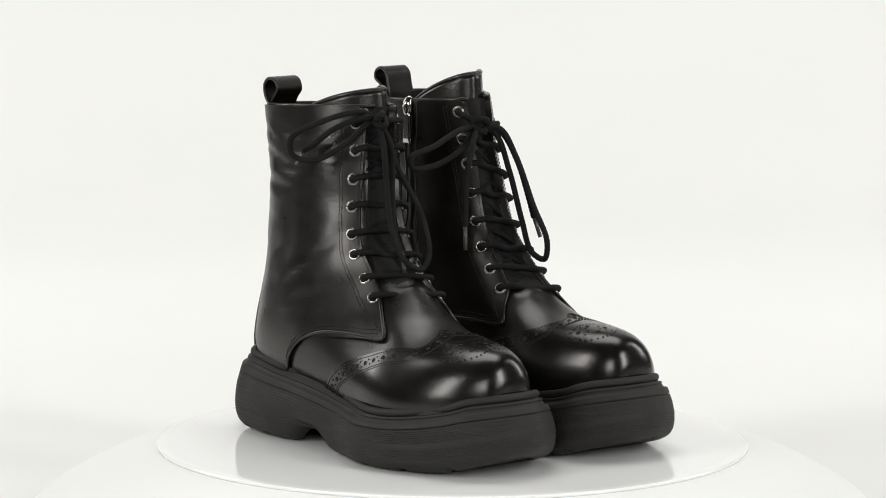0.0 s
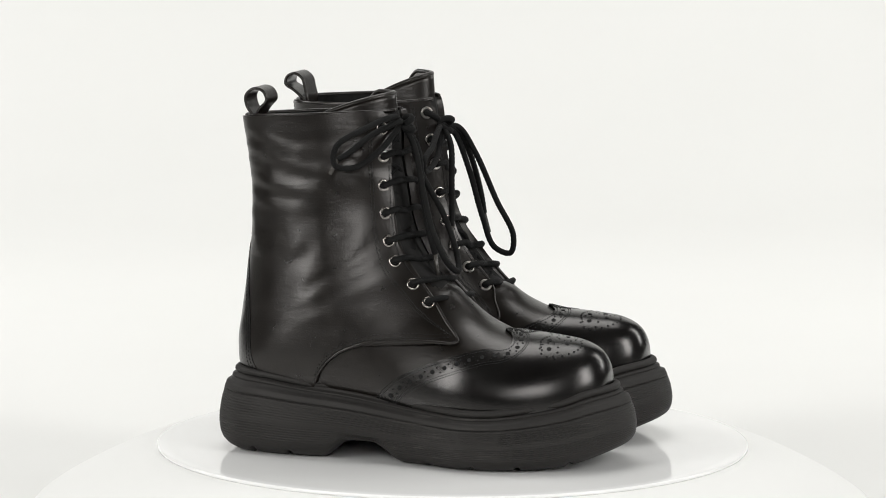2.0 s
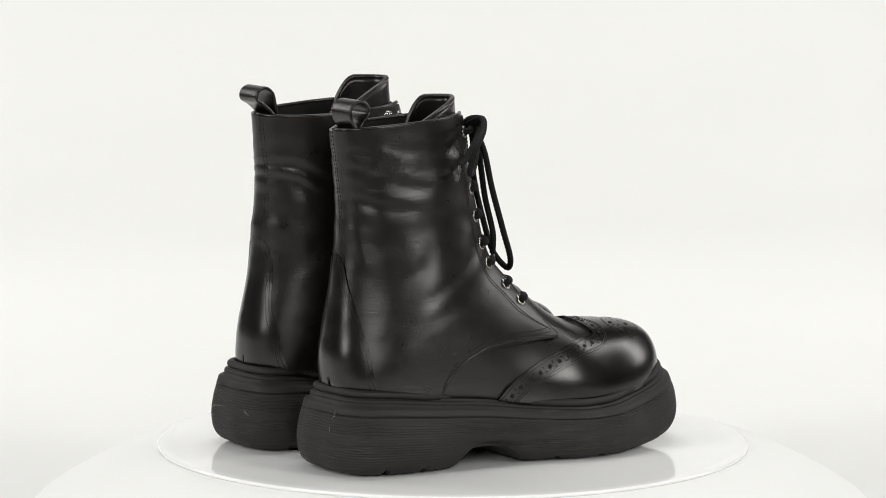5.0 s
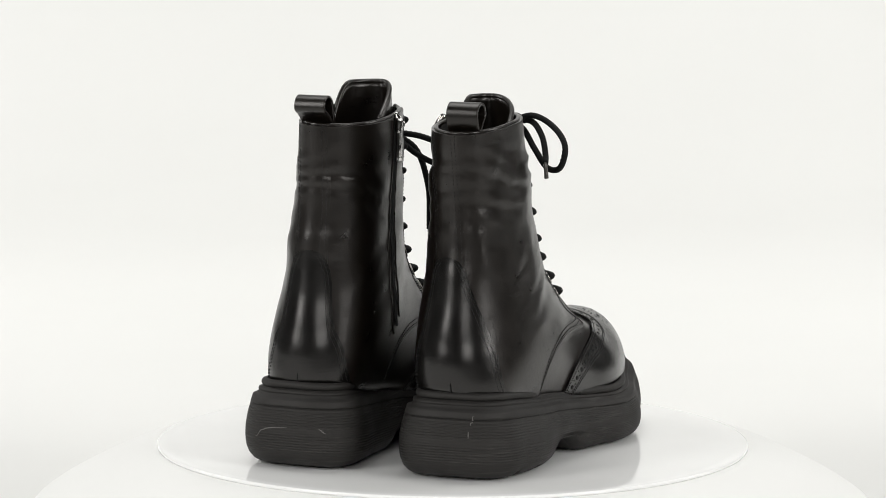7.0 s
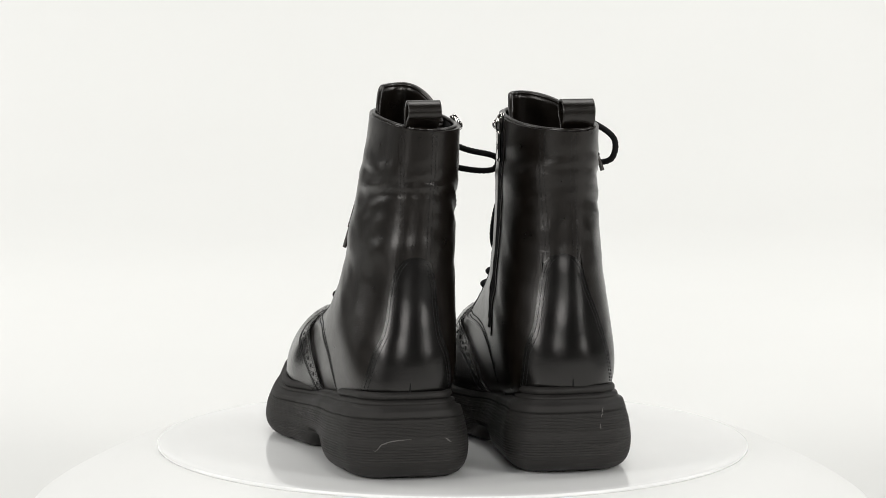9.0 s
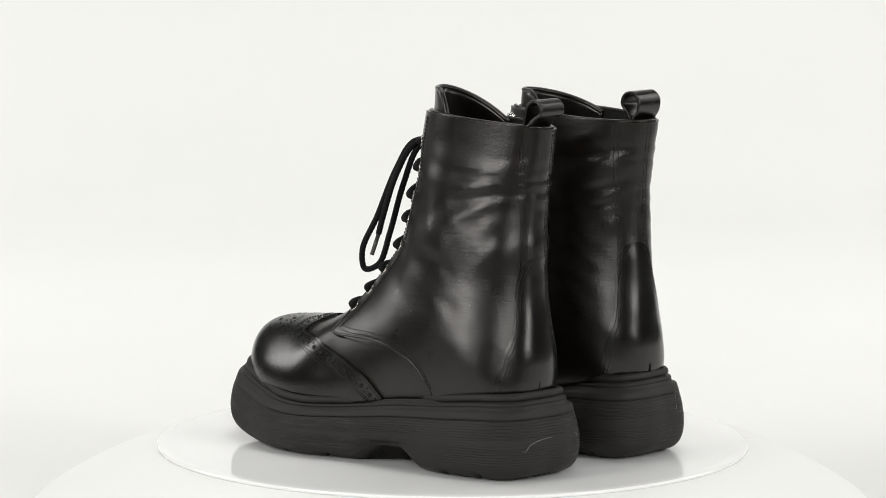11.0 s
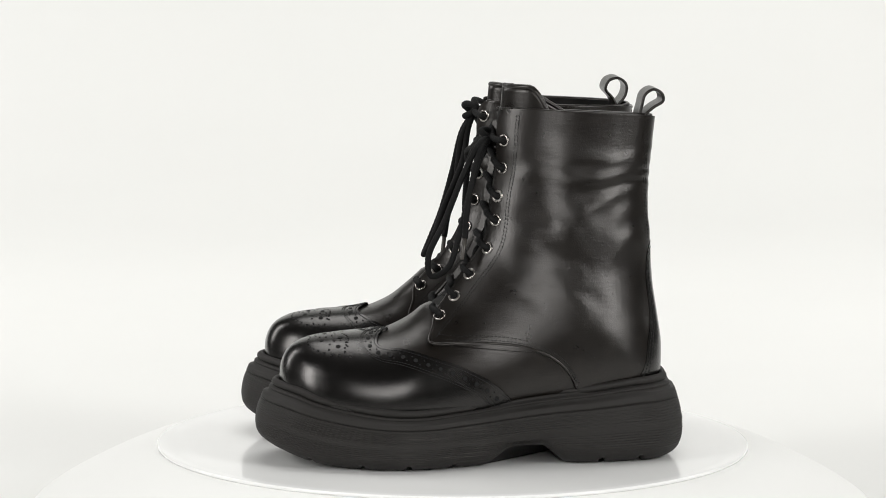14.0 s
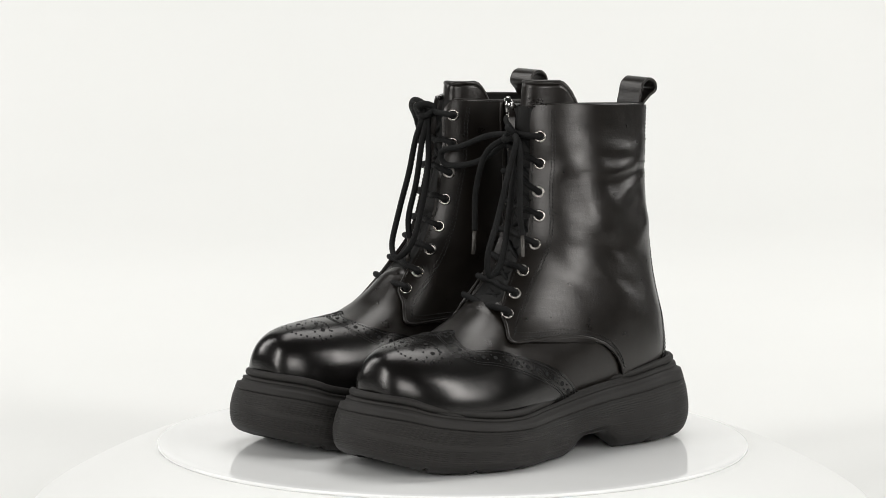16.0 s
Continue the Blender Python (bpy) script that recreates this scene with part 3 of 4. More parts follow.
def toe_cap(boot, sd, seed):
    path = wing_path()
    n = 960
    fine = smooth_path(path, 3000)
    run = np.concatenate([[0], np.cumsum(np.linalg.norm(np.diff(last_raw(fine[:, 0], fine[:, 1]), axis=0), axis=1))])
    even = np.linspace(0, run[-1], n)
    Fs = np.stack([np.interp(even, run, fine[:, 0]), np.interp(even, run, fine[:, 1])], 1)
    t = np.arange(n)
    Fs[:, 0] += np.where((t // 2) % 2 == 0, 0.0008, -0.0006)
    B = np.stack([np.zeros(n), np.linspace(2.75, -2.75, n)], 1)
    u = np.linspace(0, 1, 34)[:, None]
    S = Fs[None, :, 0] * (1 - u)
    P = Fs[None, :, 1] * (1 - u ** 0.6) + B[None, :, 1] * u ** 0.6
    part("toe_cap", flip(rim_patch(S, P, 0.0018, 0.0026, seed), sd), POLISHED, boot, "punched wing-tip toe cap with a pinked edge")
    edge = np.stack([np.interp(np.linspace(0, run[-1], 300), run, fine[:, 0]), np.interp(np.linspace(0, run[-1], 300), run, fine[:, 1])], 1)
    lines = inset_lines(edge, (0.0018, 0.0060, 0.0101, 0.0117))
    geos = [stitches(lines[k], 0.0019, seed, 0.0020, 0.0013) for k in (0, 2, 3)]
    tagged(part("stitching", flip(join(geos), sd), THREAD, boot), kind="stuff")
    holes = []

    def hole(s, p, r):
        c = last_raw(s, p)[None]
        q, nr = last(np.array([s]), np.array([p]), 0.0018 + crease(c, seed) + 0.00025)
        holes.append(disc(q[0], nr[0], r, 10))
    row = smooth_path(lines[1], 2000)
    tan_s = inset_lines(edge, (0.0042, 0.0078))
    upper_row, lower_row = smooth_path(tan_s[0], 2000), smooth_path(tan_s[1], 2000)
    pts = last_raw(row[:, 0], row[:, 1])
    d = np.concatenate([[0], np.cumsum(np.linalg.norm(np.diff(pts, axis=0), axis=1))])
    x, k = 0.004, 0
    while x < d[-1] - 0.004:
        i = int(np.searchsorted(d, x))
        if k % 2 == 0:
            hole(row[i, 0], row[i, 1], 0.0015)
        else:
            hole(upper_row[i, 0], upper_row[i, 1], 0.0006)
            hole(lower_row[i, 0], lower_row[i, 1], 0.0006)
        x += 0.0042
        k += 1

    def plan_hole(x, y, r):
        s, p = find((0.004 + x, y), (0, 1), 0.004 + x < curve_mid(y), True)
        hole(s, p, r)

    def curve_mid(y):
        K = LAST[np.argmin(np.abs(LAST[:9, 2] - y))]
        return (K[4] + K[5]) / 2
    # the medallion: three rosettes and scrolls of small holes
    for cx, cy, R, m in ((0.0, 0.2035, 0.0065, 10), (0.019, 0.1965, 0.006, 9), (-0.019, 0.1965, 0.006, 9)):
        plan_hole(cx, cy, 0.0016)
        for a in range(m):
            plan_hole(cx + R * math.cos(2 * math.pi * a / m), cy + R * math.sin(2 * math.pi * a / m), 0.0007)
    for sg in (-1, 1):
        for a in np.linspace(0.0, 1.0, 9):
            plan_hole(sg * (0.002 + 0.022 * a), 0.213 + 0.004 * math.sin(a * 3) - 0.012 * a * a, 0.0007)
            plan_hole(sg * (0.003 + 0.018 * a), 0.1925 - 0.003 * math.sin(a * 3.1), 0.0007)
        plan_hole(sg * 0.010, 0.1945, 0.0015)
        plan_hole(sg * 0.011, 0.2065, 0.0013)
    tagged(part("punched_pattern", flip(join(holes), sd), HOLE, boot), kind="stuff")


def heel_pieces(boot, sd, seed):
    o = [side(y, z) for y, z in COUNTER] + [back(0.0130, 0.1220), back(0.0105, 0.1330), back(0.0075, 0.1385)]
    i = [side(y, z, True) for y, z in COUNTER] + [back(0.0130, 0.1220, True), back(0.0105, 0.1330, True), back(0.0075, 0.1385, True)]
    i = [(s, p + 2 * math.pi) for s, p in i]
    n = 60
    S, P = ruled(smooth_path(o, n), smooth_path(i, n), 40)
    top = np.linspace(0, 1, 40)[:, None]
    S = S + 0.008 * np.sin(math.pi * top) * np.linspace(0, 1, n)[None, :] ** 6
    part("heel_counter", flip(rim_patch(S, P, 0.0027, 0.0030, seed), sd), POLISHED, boot, "smooth polished black leather heel counter")
    geos = [stitches([(s, p + w) for s, p in o], 0.0027, seed) for w in (0.05, 0.11)] + [stitches([(s, p - w) for s, p in i], 0.0027, seed) for w in (0.05, 0.11)]
    z = np.linspace(0.128, 0.2165, 12)
    so = [back(0.0104, v) for v in z] + [(0.9999, back(0.0104, 0.2165)[1])]
    si = [back(0.0104, v, True) for v in z] + [(0.9999, back(0.0104, 0.2165, True)[1])]
    si = [(s, p + 2 * math.pi) for s, p in si]
    S, P = ruled(smooth_path(so, 50), smooth_path(si, 50), 14)
    part("back_strap", flip(rim_patch(S, P, 0.0023, 0.0025, seed), sd), LEATHER, boot)
    geos += [stitches([(s, p + w) for s, p in so], 0.0023, seed, r=0.0002) for w in (0.06, 0.14)] + [stitches([(s, p - w) for s, p in si], 0.0023, seed, r=0.0002) for w in (0.06, 0.14)]
    tagged(part("stitching", flip(join(geos), sd), THREAD, boot), kind="stuff")
    low = [back(0.0, v) for v in np.linspace(0.046, 0.062, 9)]
    pts, _ = last(np.array([q[0] for q in low]), np.full(9, math.pi), 0.0029)
    part("heel_seam", flip(tube(pts, [0.0006, 0.0006, 0.0003], 6), sd), HOLE, boot, "short closed seam at the heel")


def sheet(rows, thick):
    """A bent sheet: rows of points, given thickness along its normal."""
    G = np.array(rows, float)
    du, dv = np.gradient(G, axis=0), np.gradient(G, axis=1)
    n = np.cross(du, dv)
    n /= np.maximum(np.linalg.norm(n, axis=-1, keepdims=True), 1e-12)
    nu, nv = G.shape[:2]
    verts = [Vector(v) for v in (G + n * thick / 2).reshape(-1, 3)] + [Vector(v) for v in (G - n * thick / 2).reshape(-1, 3)]
    o = nu * nv
    f = grid_faces(nu, nv)
    faces = f + [tuple(i + o for i in q[::-1]) for q in f]
    loop = [i * nv for i in range(nu)] + [(nu - 1) * nv + j for j in range(1, nv)] + [i * nv + nv - 1 for i in range(nu - 2, -1, -1)] + list(range(nv - 2, 0, -1))
    for k in range(len(loop)):
        a, b = loop[k], loop[(k + 1) % len(loop)]
        faces.append((a, b, o + b, o + a))
    return verts, faces


def pull_loop(boot, sd, back_lean):
    if back_lean:
        prof = [(-0.0060, 0.2080), (-0.0068, 0.2200), (-0.0085, 0.2270), (-0.0105, 0.2340), (-0.0160, 0.2375), (-0.0215, 0.2350), (-0.0225, 0.2300), (-0.0165, 0.2260), (-0.0095, 0.2195), (-0.0055, 0.2120)]
    else:
        prof = [(-0.0050, 0.2110), (-0.0075, 0.2190), (-0.0125, 0.2262), (-0.0132, 0.2335), (-0.0080, 0.2380), (-0.0015, 0.2365), (0.0010, 0.2305), (-0.0035, 0.2250), (-0.0065, 0.2190), (-0.0068, 0.2080)]
    P = smooth_path(prof, 40)
    rows = [[(0.0002 + LEAN[0] + x, y + LEAN[1] + 0.0035, z + LEAN[2] * 0.75) for x in (-0.0105, -0.0098, -0.005, 0.0, 0.005, 0.0098, 0.0105)] for y, z in P]
    part("pull_loop", flip(sheet(rows, 0.0018), sd), LEATHER, boot, "folded black leather pull loop")


def tongue(boot, sd, slope_outer):
    """A folded leather tongue: upright on one side of the front, sloping to the collar on the other."""
    rows = []
    top = 0.2360 if slope_outer else 0.2425
    us = np.linspace(-1.5, 1.5, 49)
    P0, _ = last(np.full(49, 0.93), us, np.full(49, -0.0042))
    for v in np.linspace(0, 1, 16):
        row = []
        for u, p in zip(us, P0):
            q = u if slope_outer else -u
            if q > 0:
                zt = top - (top - 0.2215) * (q / 1.5) ** 2.4
            else:
                e = min(1.0, max(0.0, (-q - 0.80) / 0.42))
                zt = top - 0.030 * e * e
            z = 0.190 + (zt - 0.190) * v
            row.append((p[0] * (1 - 0.06 * v) - 0.0004, p[1] - 0.0042 * v, z))
        rows.append(row)
    part("tongue", flip(sheet(rows, 0.0026), sd), LEATHER, boot, "padded black leather tongue rising above the collar")
    edge = [(p[0], p[1], p[2] + 0.0003) for p in rows[-1]]
    part("tongue_binding", flip(tube(edge, 0.0017, 8), sd), LEATHER, boot)


def eyelets_and_laces(boot, sd, seed):
    O, I = [], []
    for inner, store in ((False, O), (True, I)):
        for s, p in eyelet_places(sd, inner):
            base = last_raw(s, p)[None]
            q, nr = last(np.array([s]), np.array([p]), 0.0024 + crease(base, seed))
            store.append((Vector(q[0]), Vector(nr[0])))
            e = part("eyelet", flip(ring(q[0], nr[0], 0.0032, 0.00105), sd), STEEL, boot, "small round polished metal eyelet")
            part("eyelet_hole", flip(disc(q[0], nr[0], 0.0027, 16, 0.0003), sd), HOLE, e)
    for k in range(1, 8):
        (a, na), (b, nb) = O[k], I[k]
        f = Vector((0, 0.75, 0.4)).normalized()
        wob = 0.0012 * noise.noise(Vector((k * 3.1, seed, 0)))
        m = (a + b) / 2 + f * (0.0035 + wob)
        up = Vector((0, 0, 0.001 * (-1) ** k))
        part("lace", flip(cord([a - na * 0.003, a + na * 0.0022, a * 0.82 + b * 0.18 + f * 0.0052, m + up, b * 0.82 + a * 0.18 + f * 0.0052, b + nb * 0.0022, b - nb * 0.003], 0.0024, 0.85), sd), LACE, boot)
    for k in range(7):
        for (a, na), (b, nb) in ((O[k], I[k + 1]), (I[k], O[k + 1])):
            c = (a + b) / 2
            part("lace", flip(cord([a * 0.8 + b * 0.2 + Vector((0, -0.0025, -0.001)), c + Vector((0, 0.0005, 0.0005)), b * 0.8 + a * 0.2 + Vector((0, -0.0025, -0.001))], 0.0019, 0.75), sd), LACE, boot)
    return O, I


def settle(p):
    """The bow hangs with the leaning front of the shaft."""
    return Vector((p[0], p[1] - 0.005 * min(1.0, max(0.0, (p[2] - 0.10) / 0.10)), p[2]))


def bow(boot, sd, O, I, paths, ends, knot):
    k = settle(knot)
    coil = [k + Vector((0.0045 * math.cos(t), 0.004 + 0.0035 * math.sin(t * 1.7), 0.0042 * math.sin(t))) for t in np.linspace(0, 6.0, 16)]
    ob = part("lace_bow", flip(cord(coil, 0.0022), sd), LACE, boot, "loosely tied black lace bow with hanging loops")
    for p, name in zip(paths, ("lace_loop", "lace_loop", "lace_end", "lace_end")):
        part(name, flip(cord([settle(q) for q in p], 0.0020), sd), LACE, ob)
    for a, na in (O[0], I[0]):
        part("lace", flip(cord([a - na * 0.003, a + na * 0.002, (a + k) / 2 + Vector((0, 0.003, 0)), k], 0.0021), sd), LACE, ob)
    for e in ends:
        part("aglet", flip(tube([settle(q) for q in e], 0.0014, 10), sd), AGLET, ob, "clear plastic lace tip")


def zip_fastener(boot, sd, seed):
    line = [side(y, z, True) for y, z in ((0.047, 0.2190), (0.0465, 0.19), (0.0465, 0.16), (0.046, 0.13), (0.050, 0.105), (0.055, 0.085))]
    top = (0.999, line[0][1])
    P = smooth_path([top] + line, 60)
    F, B = P.copy(), P.copy()
    F[:, 1] += 0.07
    B[:, 1] -= 0.07
    S, Q = ruled(F, B, 6)
    z = part("zip", flip(rim_patch(S, Q, 0.0021, 0.001, seed), sd), TAPE, boot, "black side zip")
    pts, nr = last(P[:, 0], P[:, 1], 0.0026 + crease(last_raw(P[:, 0], P[:, 1]), seed))
    part("zip_teeth", flip(tube(pts, 0.0012, 6), sd), TAPE, z)
    for d in (0.10, -0.10):
        E = P.copy()
        E[:, 1] += d
        q, _ = last(E[:, 0], E[:, 1], 0.0020 + crease(last_raw(E[:, 0], E[:, 1]), seed))
        part("zip_edge", flip(tube(q, 0.0011, 6), sd), LEATHER, z)
    c, n = Vector(pts[4]), Vector(nr[4])
    out = Vector((-1, 0, 0))
    slider = tube([c + Vector((0, 0, 0.008)), c + out * 0.002 + Vector((0, 0, 0.004)), c + out * 0.002 + Vector((0, 0, -0.004))], [0.002, 0.0038, 0.003], 10, n=8, flat=0.7)
    part("zip_slider", flip(slider, sd), CHROME, z)
    bail = ring(c + out * 0.0035 + Vector((0, 0, 0.001)), (0, 1, 0), 0.0028, 0.0007)
    part("zip_bail", flip(bail, sd), CHROME, z)
    h = c + out * 0.0030
    rows = [[h + Vector((0.0004 * v, w * (0.0028 + 0.0010 * v), -0.002 - 0.0215 * v)) for w in (-1, -0.5, 0, 0.5, 1)] for v in np.linspace(0, 1, 8)]
    part("zip_puller", flip(sheet(rows, 0.0018), sd), CHROME, z, "slim chrome zip puller")


# ---------- the sole ----------
OUTLINE = [(0.0053, -0.0322), (0.0250, -0.0291), (0.0404, -0.0144), (0.0460, 0.0044), (0.0492, 0.0299), (0.0467, 0.0600), (0.0484, 0.0847), (0.0558, 0.1142), (0.0648, 0.1442), (0.0640, 0.1698), (0.0545, 0.1985), (0.0441, 0.2258), (0.0262, 0.2420), (0.0078, 0.2490), (-0.0104, 0.2472), (-0.0284, 0.2372), (-0.0455, 0.2180), (-0.0502, 0.1900), (-0.0493, 0.1650), (-0.0460, 0.1351), (-0.0397, 0.1053), (-0.0368, 0.0800), (-0.0369, 0.0499), (-0.0380, 0.0200), (-0.0395, -0.0054), (-0.0295, -0.0252), (-0.0120, -0.0325)]
TOP_Y = (-0.035, 0.0, 0.035, 0.072, 0.109, 0.146, 0.183, 0.212, 0.232, 0.252)
TOP_Z = (0.0530, 0.0515, 0.0478, 0.0440, 0.0380, 0.0355, 0.0375, 0.0430, 0.0482, 0.0510)
INSET_V = (0.0, 0.03, 0.09, 0.18, 0.32, 0.50, 0.66, 0.745, 0.75, 0.762, 0.766, 0.86, 0.868, 0.95, 0.957, 1.0)
INSET = (0.0135, 0.0085, 0.0042, 0.0014, 0.0, 0.0005, 0.0020, 0.0034, 0.0046, 0.0046, 0.0036, 0.0052, 0.0080, 0.0092, 0.0122, 0.0124)
NOTCHES = (-0.002, 0.025, 0.122, 0.154, 0.186, 0.219)

# scratches on the back of each heel: (x, z) along them
SCUFFS = {-1: [[(0.0275, 0.0212), (0.0255, 0.0205), (0.0225, 0.0245), (0.0140, 0.0270), (0.0030, 0.0280)], [(-0.0190, 0.0280), (-0.0215, 0.0265), (-0.0235, 0.0248)]],
          1: [[(0.0205, 0.0430), (0.0195, 0.0405), (0.0190, 0.0370)], [(0.0175, 0.0335), (0.0170, 0.0290)]]}


def sole(boot, sd):
    pts = OUTLINE + OUTLINE[:3]
    dense = smooth_path(OUTLINE[-3:] + pts, 3000)
    d = np.linalg.norm(np.diff(dense, axis=0), axis=1)
    acc = np.concatenate([[0], np.cumsum(d)])
    lo = acc[np.argmin(np.linalg.norm(dense[:600] - OUTLINE[0], axis=1))]
    hi = acc[2400 + np.argmin(np.linalg.norm(dense[2400:] - OUTLINE[0], axis=1))]
    n = 560
    q = np.linspace(lo, hi, n, endpoint=False)
    C = np.stack([np.interp(q, acc, dense[:, 0]), np.interp(q, acc, dense[:, 1])], 1)
    T = np.roll(C, -2, 0) - np.roll(C, 2, 0)
    N = np.stack([T[:, 1], -T[:, 0]], 1)
    N /= np.linalg.norm(N, axis=1, keepdims=True)
    if np.sum(N[n // 4] * (C[n // 4] - C.mean(0))) < 0:
        N = -N

    def top(y):
        return curve_at(TOP_Y, np.array(TOP_Z)[:, None], y)[:, 0]

    def bottom(y):
        up, down = np.clip((y - 0.049) / 0.017, 0, 1), np.clip((0.103 - y) / 0.021, 0, 1)
        waist = 0.0122 * (up * up * (3 - 2 * up)) * (down * down * (3 - 2 * down))
        toe = 0.0 + 2.9 * np.clip(y - 0.185, 0, None) ** 2
        heel = 3.5 * np.clip(-0.012 - y, 0, None) ** 2
        return toe + heel, waist
    V = [0.0, 0.015, 0.03, 0.06, 0.09, 0.12] + list(np.linspace(0.14, 0.74, 73)) + [0.745, 0.75, 0.756, 0.762, 0.766, 0.79, 0.81, 0.83, 0.86, 0.868, 0.89, 0.905, 0.912, 0.92, 0.95, 0.957, 0.98, 1.0]
    rings = []
    for v in V:
        inset = float(curve_at(INSET_V[:8], np.array(INSET[:8])[:, None], [v])[0, 0]) if v < 0.745 else float(np.interp(v, INSET_V, INSET))
        if 0.9 < v < 0.915:
            inset += 0.0006
        (zb, waist), zt = bottom(C[:, 1]), top(C[:, 1])
        z = zb + (zt - zb) * v + waist * max(0.0, 1 - v / 0.4)
        if 0.14 < v < 0.74:
            # fine ridges in two groups with a smoother band between them
            band = 1 - 0.75 * math.exp(-((v - 0.47) / 0.045) ** 4) - 0.55 * math.exp(-((v - 0.16) / 0.07) ** 4)
            inset = inset + 0.00030 * band * (1 + math.cos((v - 0.14) / 0.60 * 2 * math.pi * 18)) * (0.55 + 0.45 * np.clip(np.sin(C[:, 1] * 55 + v * 4 + 1.0) + 0.8, 0, 1))
        notch = sum(np.exp(-((C[:, 1] - y0) / 0.0019) ** 4) for y0 in NOTCHES) * max(0.0, 1 - v / 0.10)
        # the waist is pinched below and runs straight under the lip
        rise = min(1.0, max(0.0, (v - 0.25) / 0.45))
        fill = 0.0048 * rise * rise * (3 - 2 * rise) * np.where(np.abs(C[:, 1] - 0.072) < 0.045, np.cos((C[:, 1] - 0.072) / 0.045 * math.pi / 2) ** 2, 0) * (C[:, 0] > 0)
        xy = C - N * (inset + 0.0040 * notch - fill)[:, None]
        rings.append(np.concatenate([xy, (z + 0.0036 * notch)[:, None]], 1))
    inner_xy = C - N * 0.0175
    rings.append(np.concatenate([inner_xy, (top(C[:, 1]) - 0.001)[:, None]], 1))
    verts = [Vector(p) for r in rings for p in r]
    faces = grid_faces(len(rings), n, False, True) + [tuple(range(n)), tuple(range((len(rings) - 1) * n, len(rings) * n))]
    rubber = part("sole", flip((verts, faces), sd), RUBBER, boot, "thick black rubber platform sole with fine horizontal ridges")
    for line in SCUFFS[sd]:
        pts = []
        for x, z in smooth_path(line, 14):
            i = int(np.argmin(np.abs(C[:, 0] - x) + 9 * (C[:, 1] > 0)))
            depth = float(np.interp(z / float(top(C[i:i + 1, 1])[0]), INSET_V, INSET))
            pts.append((*(C[i] - N[i] * depth), z))
        part("scuff_mark", flip(tube(pts, [0.0001, 0.0004, 0.0004, 0.0001], 6), sd), SCUFF, rubber, "thin pale scratch in the rubber")
    welt = np.concatenate([C - N * 0.0134, (top(C[:, 1]) + 0.0006)[:, None]], 1)
    part("welt", flip(tube(welt, 0.0027, 10, closed=True), sd), RUBBER, boot)


def boot(sd, label, seed, paths, ends, knot, slope_outer, back_lean, lean):
    set_lean(*lean)
    b = tagged(new("ankle_boot"), label, "boot", "pair of boots on the turntable")
    sole(b, sd)
    upper(b, sd, seed)
    toe_cap(b, sd, seed)
    quarter(b, sd, False, seed)
    quarter(b, sd, True, seed)
    heel_pieces(b, sd, seed)
    zip_fastener(b, sd, seed)
    pull_loop(b, sd, back_lean)
    tongue(b, sd, slope_outer)
    O, I = eyelets_and_laces(b, sd, seed)
    bow(b, sd, O, I, paths, ends, knot)
    return b


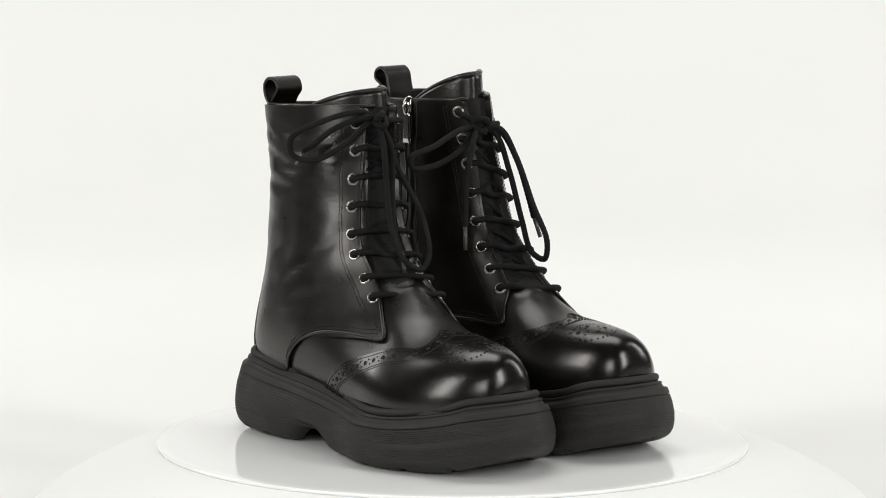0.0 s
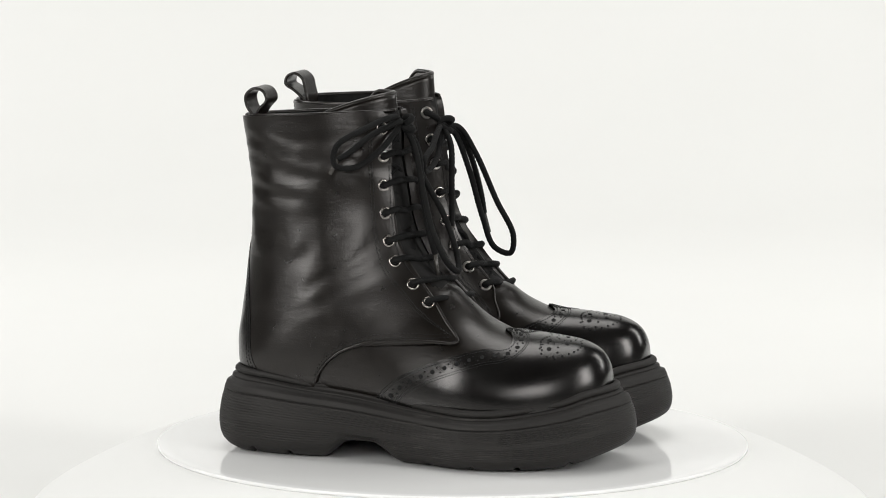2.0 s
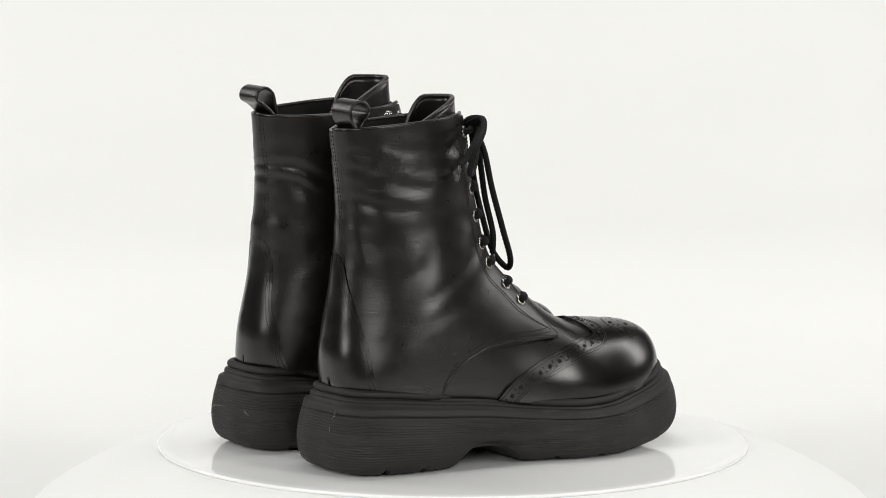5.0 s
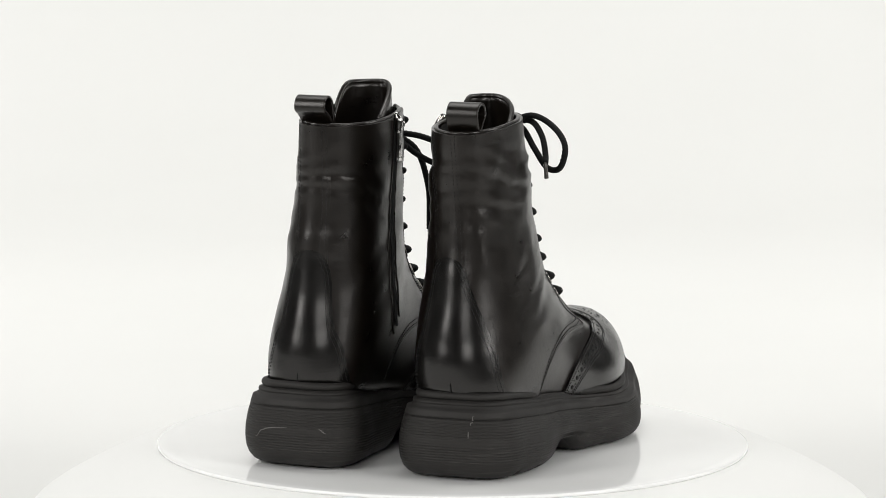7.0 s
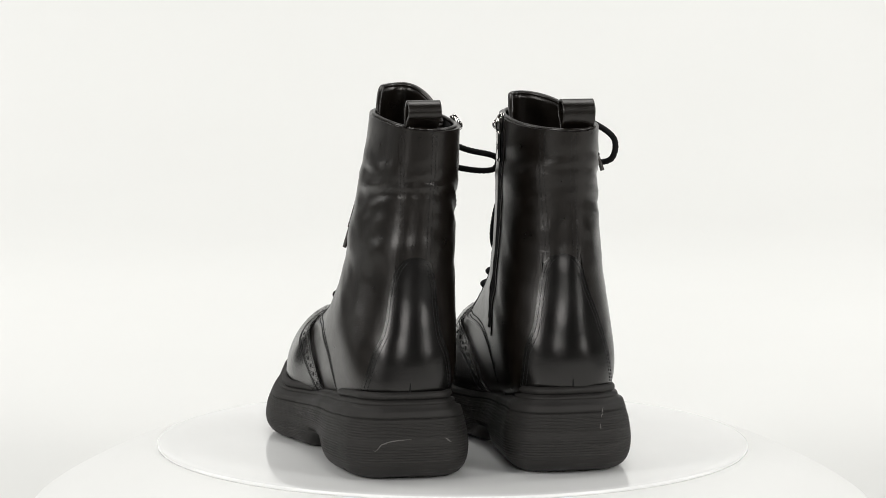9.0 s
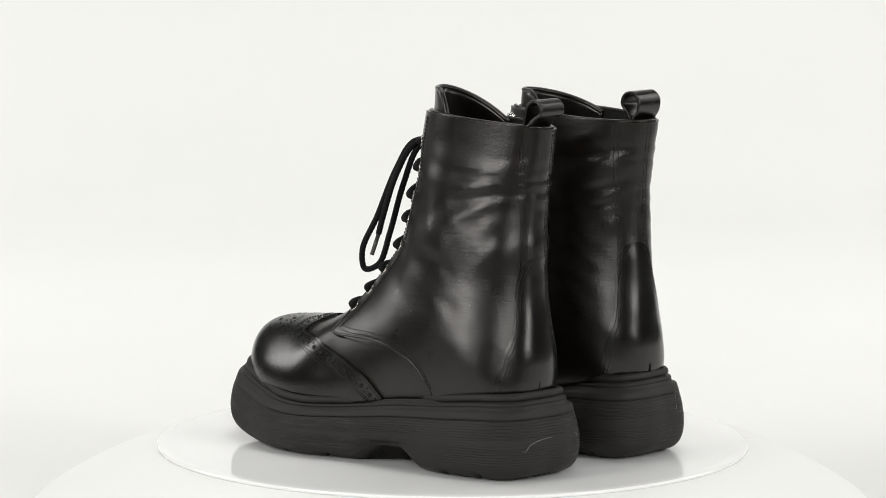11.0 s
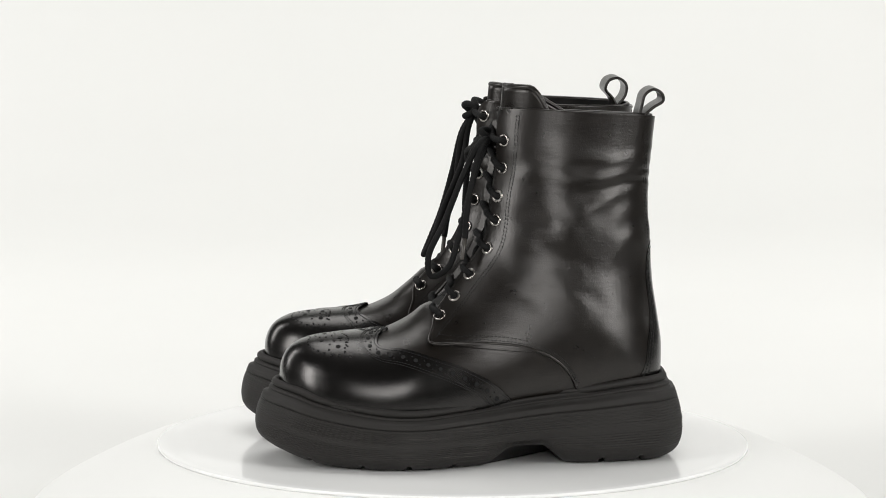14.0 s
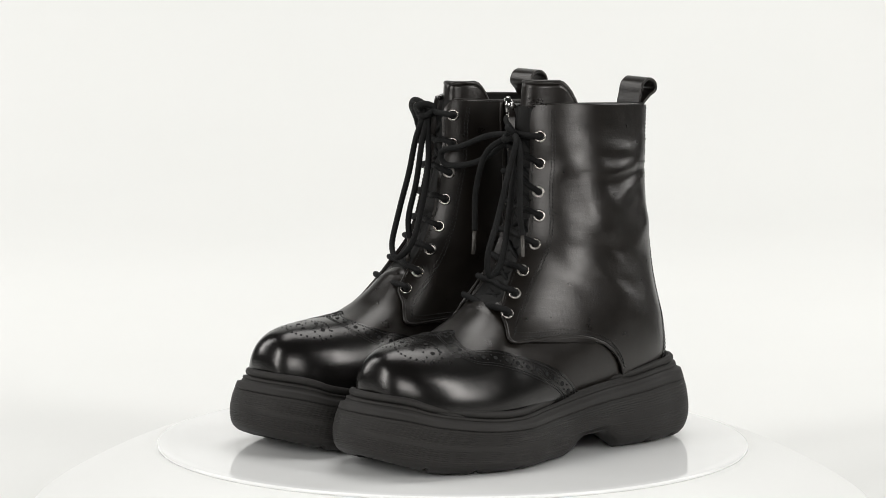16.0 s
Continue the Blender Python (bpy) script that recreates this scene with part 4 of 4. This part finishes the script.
RIGHT = boot(1, "black leather lace-up ankle boot with its bow tied at the collar", 3.0,
             [[(0.000, 0.093, 0.2185), (0.014, 0.094, 0.2235), (0.034, 0.082, 0.2180), (0.0485, 0.065, 0.2060), (0.046, 0.063, 0.1940), (0.0340, 0.073, 0.1915), (0.019, 0.087, 0.2030), (0.008, 0.094, 0.2150), (0.0, 0.094, 0.2185)],
              [(0.000, 0.094, 0.2180), (0.002, 0.103, 0.2050), (0.004, 0.109, 0.1750), (0.006, 0.115, 0.1480), (0.002, 0.123, 0.1270), (-0.008, 0.127, 0.1205), (-0.018, 0.124, 0.1290), (-0.019, 0.116, 0.1550), (-0.010, 0.104, 0.1850), (-0.004, 0.100, 0.2070), (0.0, 0.095, 0.2180)],
              [(0.000, 0.094, 0.2180), (0.012, 0.096, 0.2200), (0.026, 0.082, 0.2120), (0.034, 0.068, 0.2000), (0.036, 0.062, 0.1965)],
              [(0.000, 0.094, 0.2180), (-0.004, 0.104, 0.2020), (-0.002, 0.107, 0.1700), (0.000, 0.111, 0.1450), (-0.004, 0.113, 0.1320)]],
             [[(0.036, 0.062, 0.1965), (0.0375, 0.059, 0.1910), (0.0385, 0.057, 0.1870)], [(-0.004, 0.113, 0.1320), (-0.0045, 0.1135, 0.1230), (-0.005, 0.1145, 0.1150)]],
             (0.0, 0.0945, 0.2180), True, False, (0.0054, -0.0033, 0.0015, 0.0008))
LEFT = boot(-1, "black leather lace-up ankle boot with long drooping lace loops", 11.0,
            [[(-0.017, 0.097, 0.2085), (-0.037, 0.101, 0.2060), (-0.060, 0.104, 0.1975), (-0.081, 0.105, 0.1910), (-0.079, 0.104, 0.1845), (-0.057, 0.103, 0.1850), (-0.034, 0.101, 0.1940), (-0.017, 0.097, 0.2085)],
             [(-0.017, 0.098, 0.2080), (-0.004, 0.106, 0.2060), (0.001, 0.116, 0.1880), (0.005, 0.128, 0.1560), (0.008, 0.138, 0.1320), (0.0075, 0.1355, 0.1200), (0.005, 0.125, 0.1240), (0.003, 0.118, 0.1450), (-0.001, 0.111, 0.1780), (-0.006, 0.103, 0.2030), (-0.017, 0.098, 0.2080)],
             [(-0.017, 0.098, 0.2080), (-0.003, 0.105, 0.2040), (0.006, 0.111, 0.1850), (0.012, 0.115, 0.1600), (0.016, 0.1155, 0.1455)],
             [(-0.017, 0.098, 0.2080), (-0.030, 0.108, 0.1970), (-0.038, 0.110, 0.1720), (-0.039, 0.109, 0.1430)]],
            [[(0.016, 0.1155, 0.1455), (0.018, 0.1165, 0.1380), (0.0195, 0.1175, 0.1320)], [(-0.039, 0.109, 0.1430), (-0.0392, 0.109, 0.1350), (-0.0394, 0.109, 0.1270)]],
            (-0.017, 0.0965, 0.2090), False, True, (-0.0080, 0.0003, 0.0042, 0.0042))


# ---------- turning: the disc turns once in about twenty-one seconds and carries the boots ----------
SPIN, START = 16.973, -3.76


def motions():
    times = [i * 0.4 for i in range(41)]
    walk(TURNING_DISC, [(t, pose(0, 0, 0, 0, 0, START + SPIN * t)) for t in times])
    for b, x, y, heading in ((RIGHT, -0.1116, 0.0469, -136.51), (LEFT, -0.0371, 0.1192, -137.13)):
        walk(b, [(t, pose(0, 0, 0, 0, 0, START + SPIN * t) @ pose(x, y, 0.0, 0, 0, heading)) for t in times])


motions()
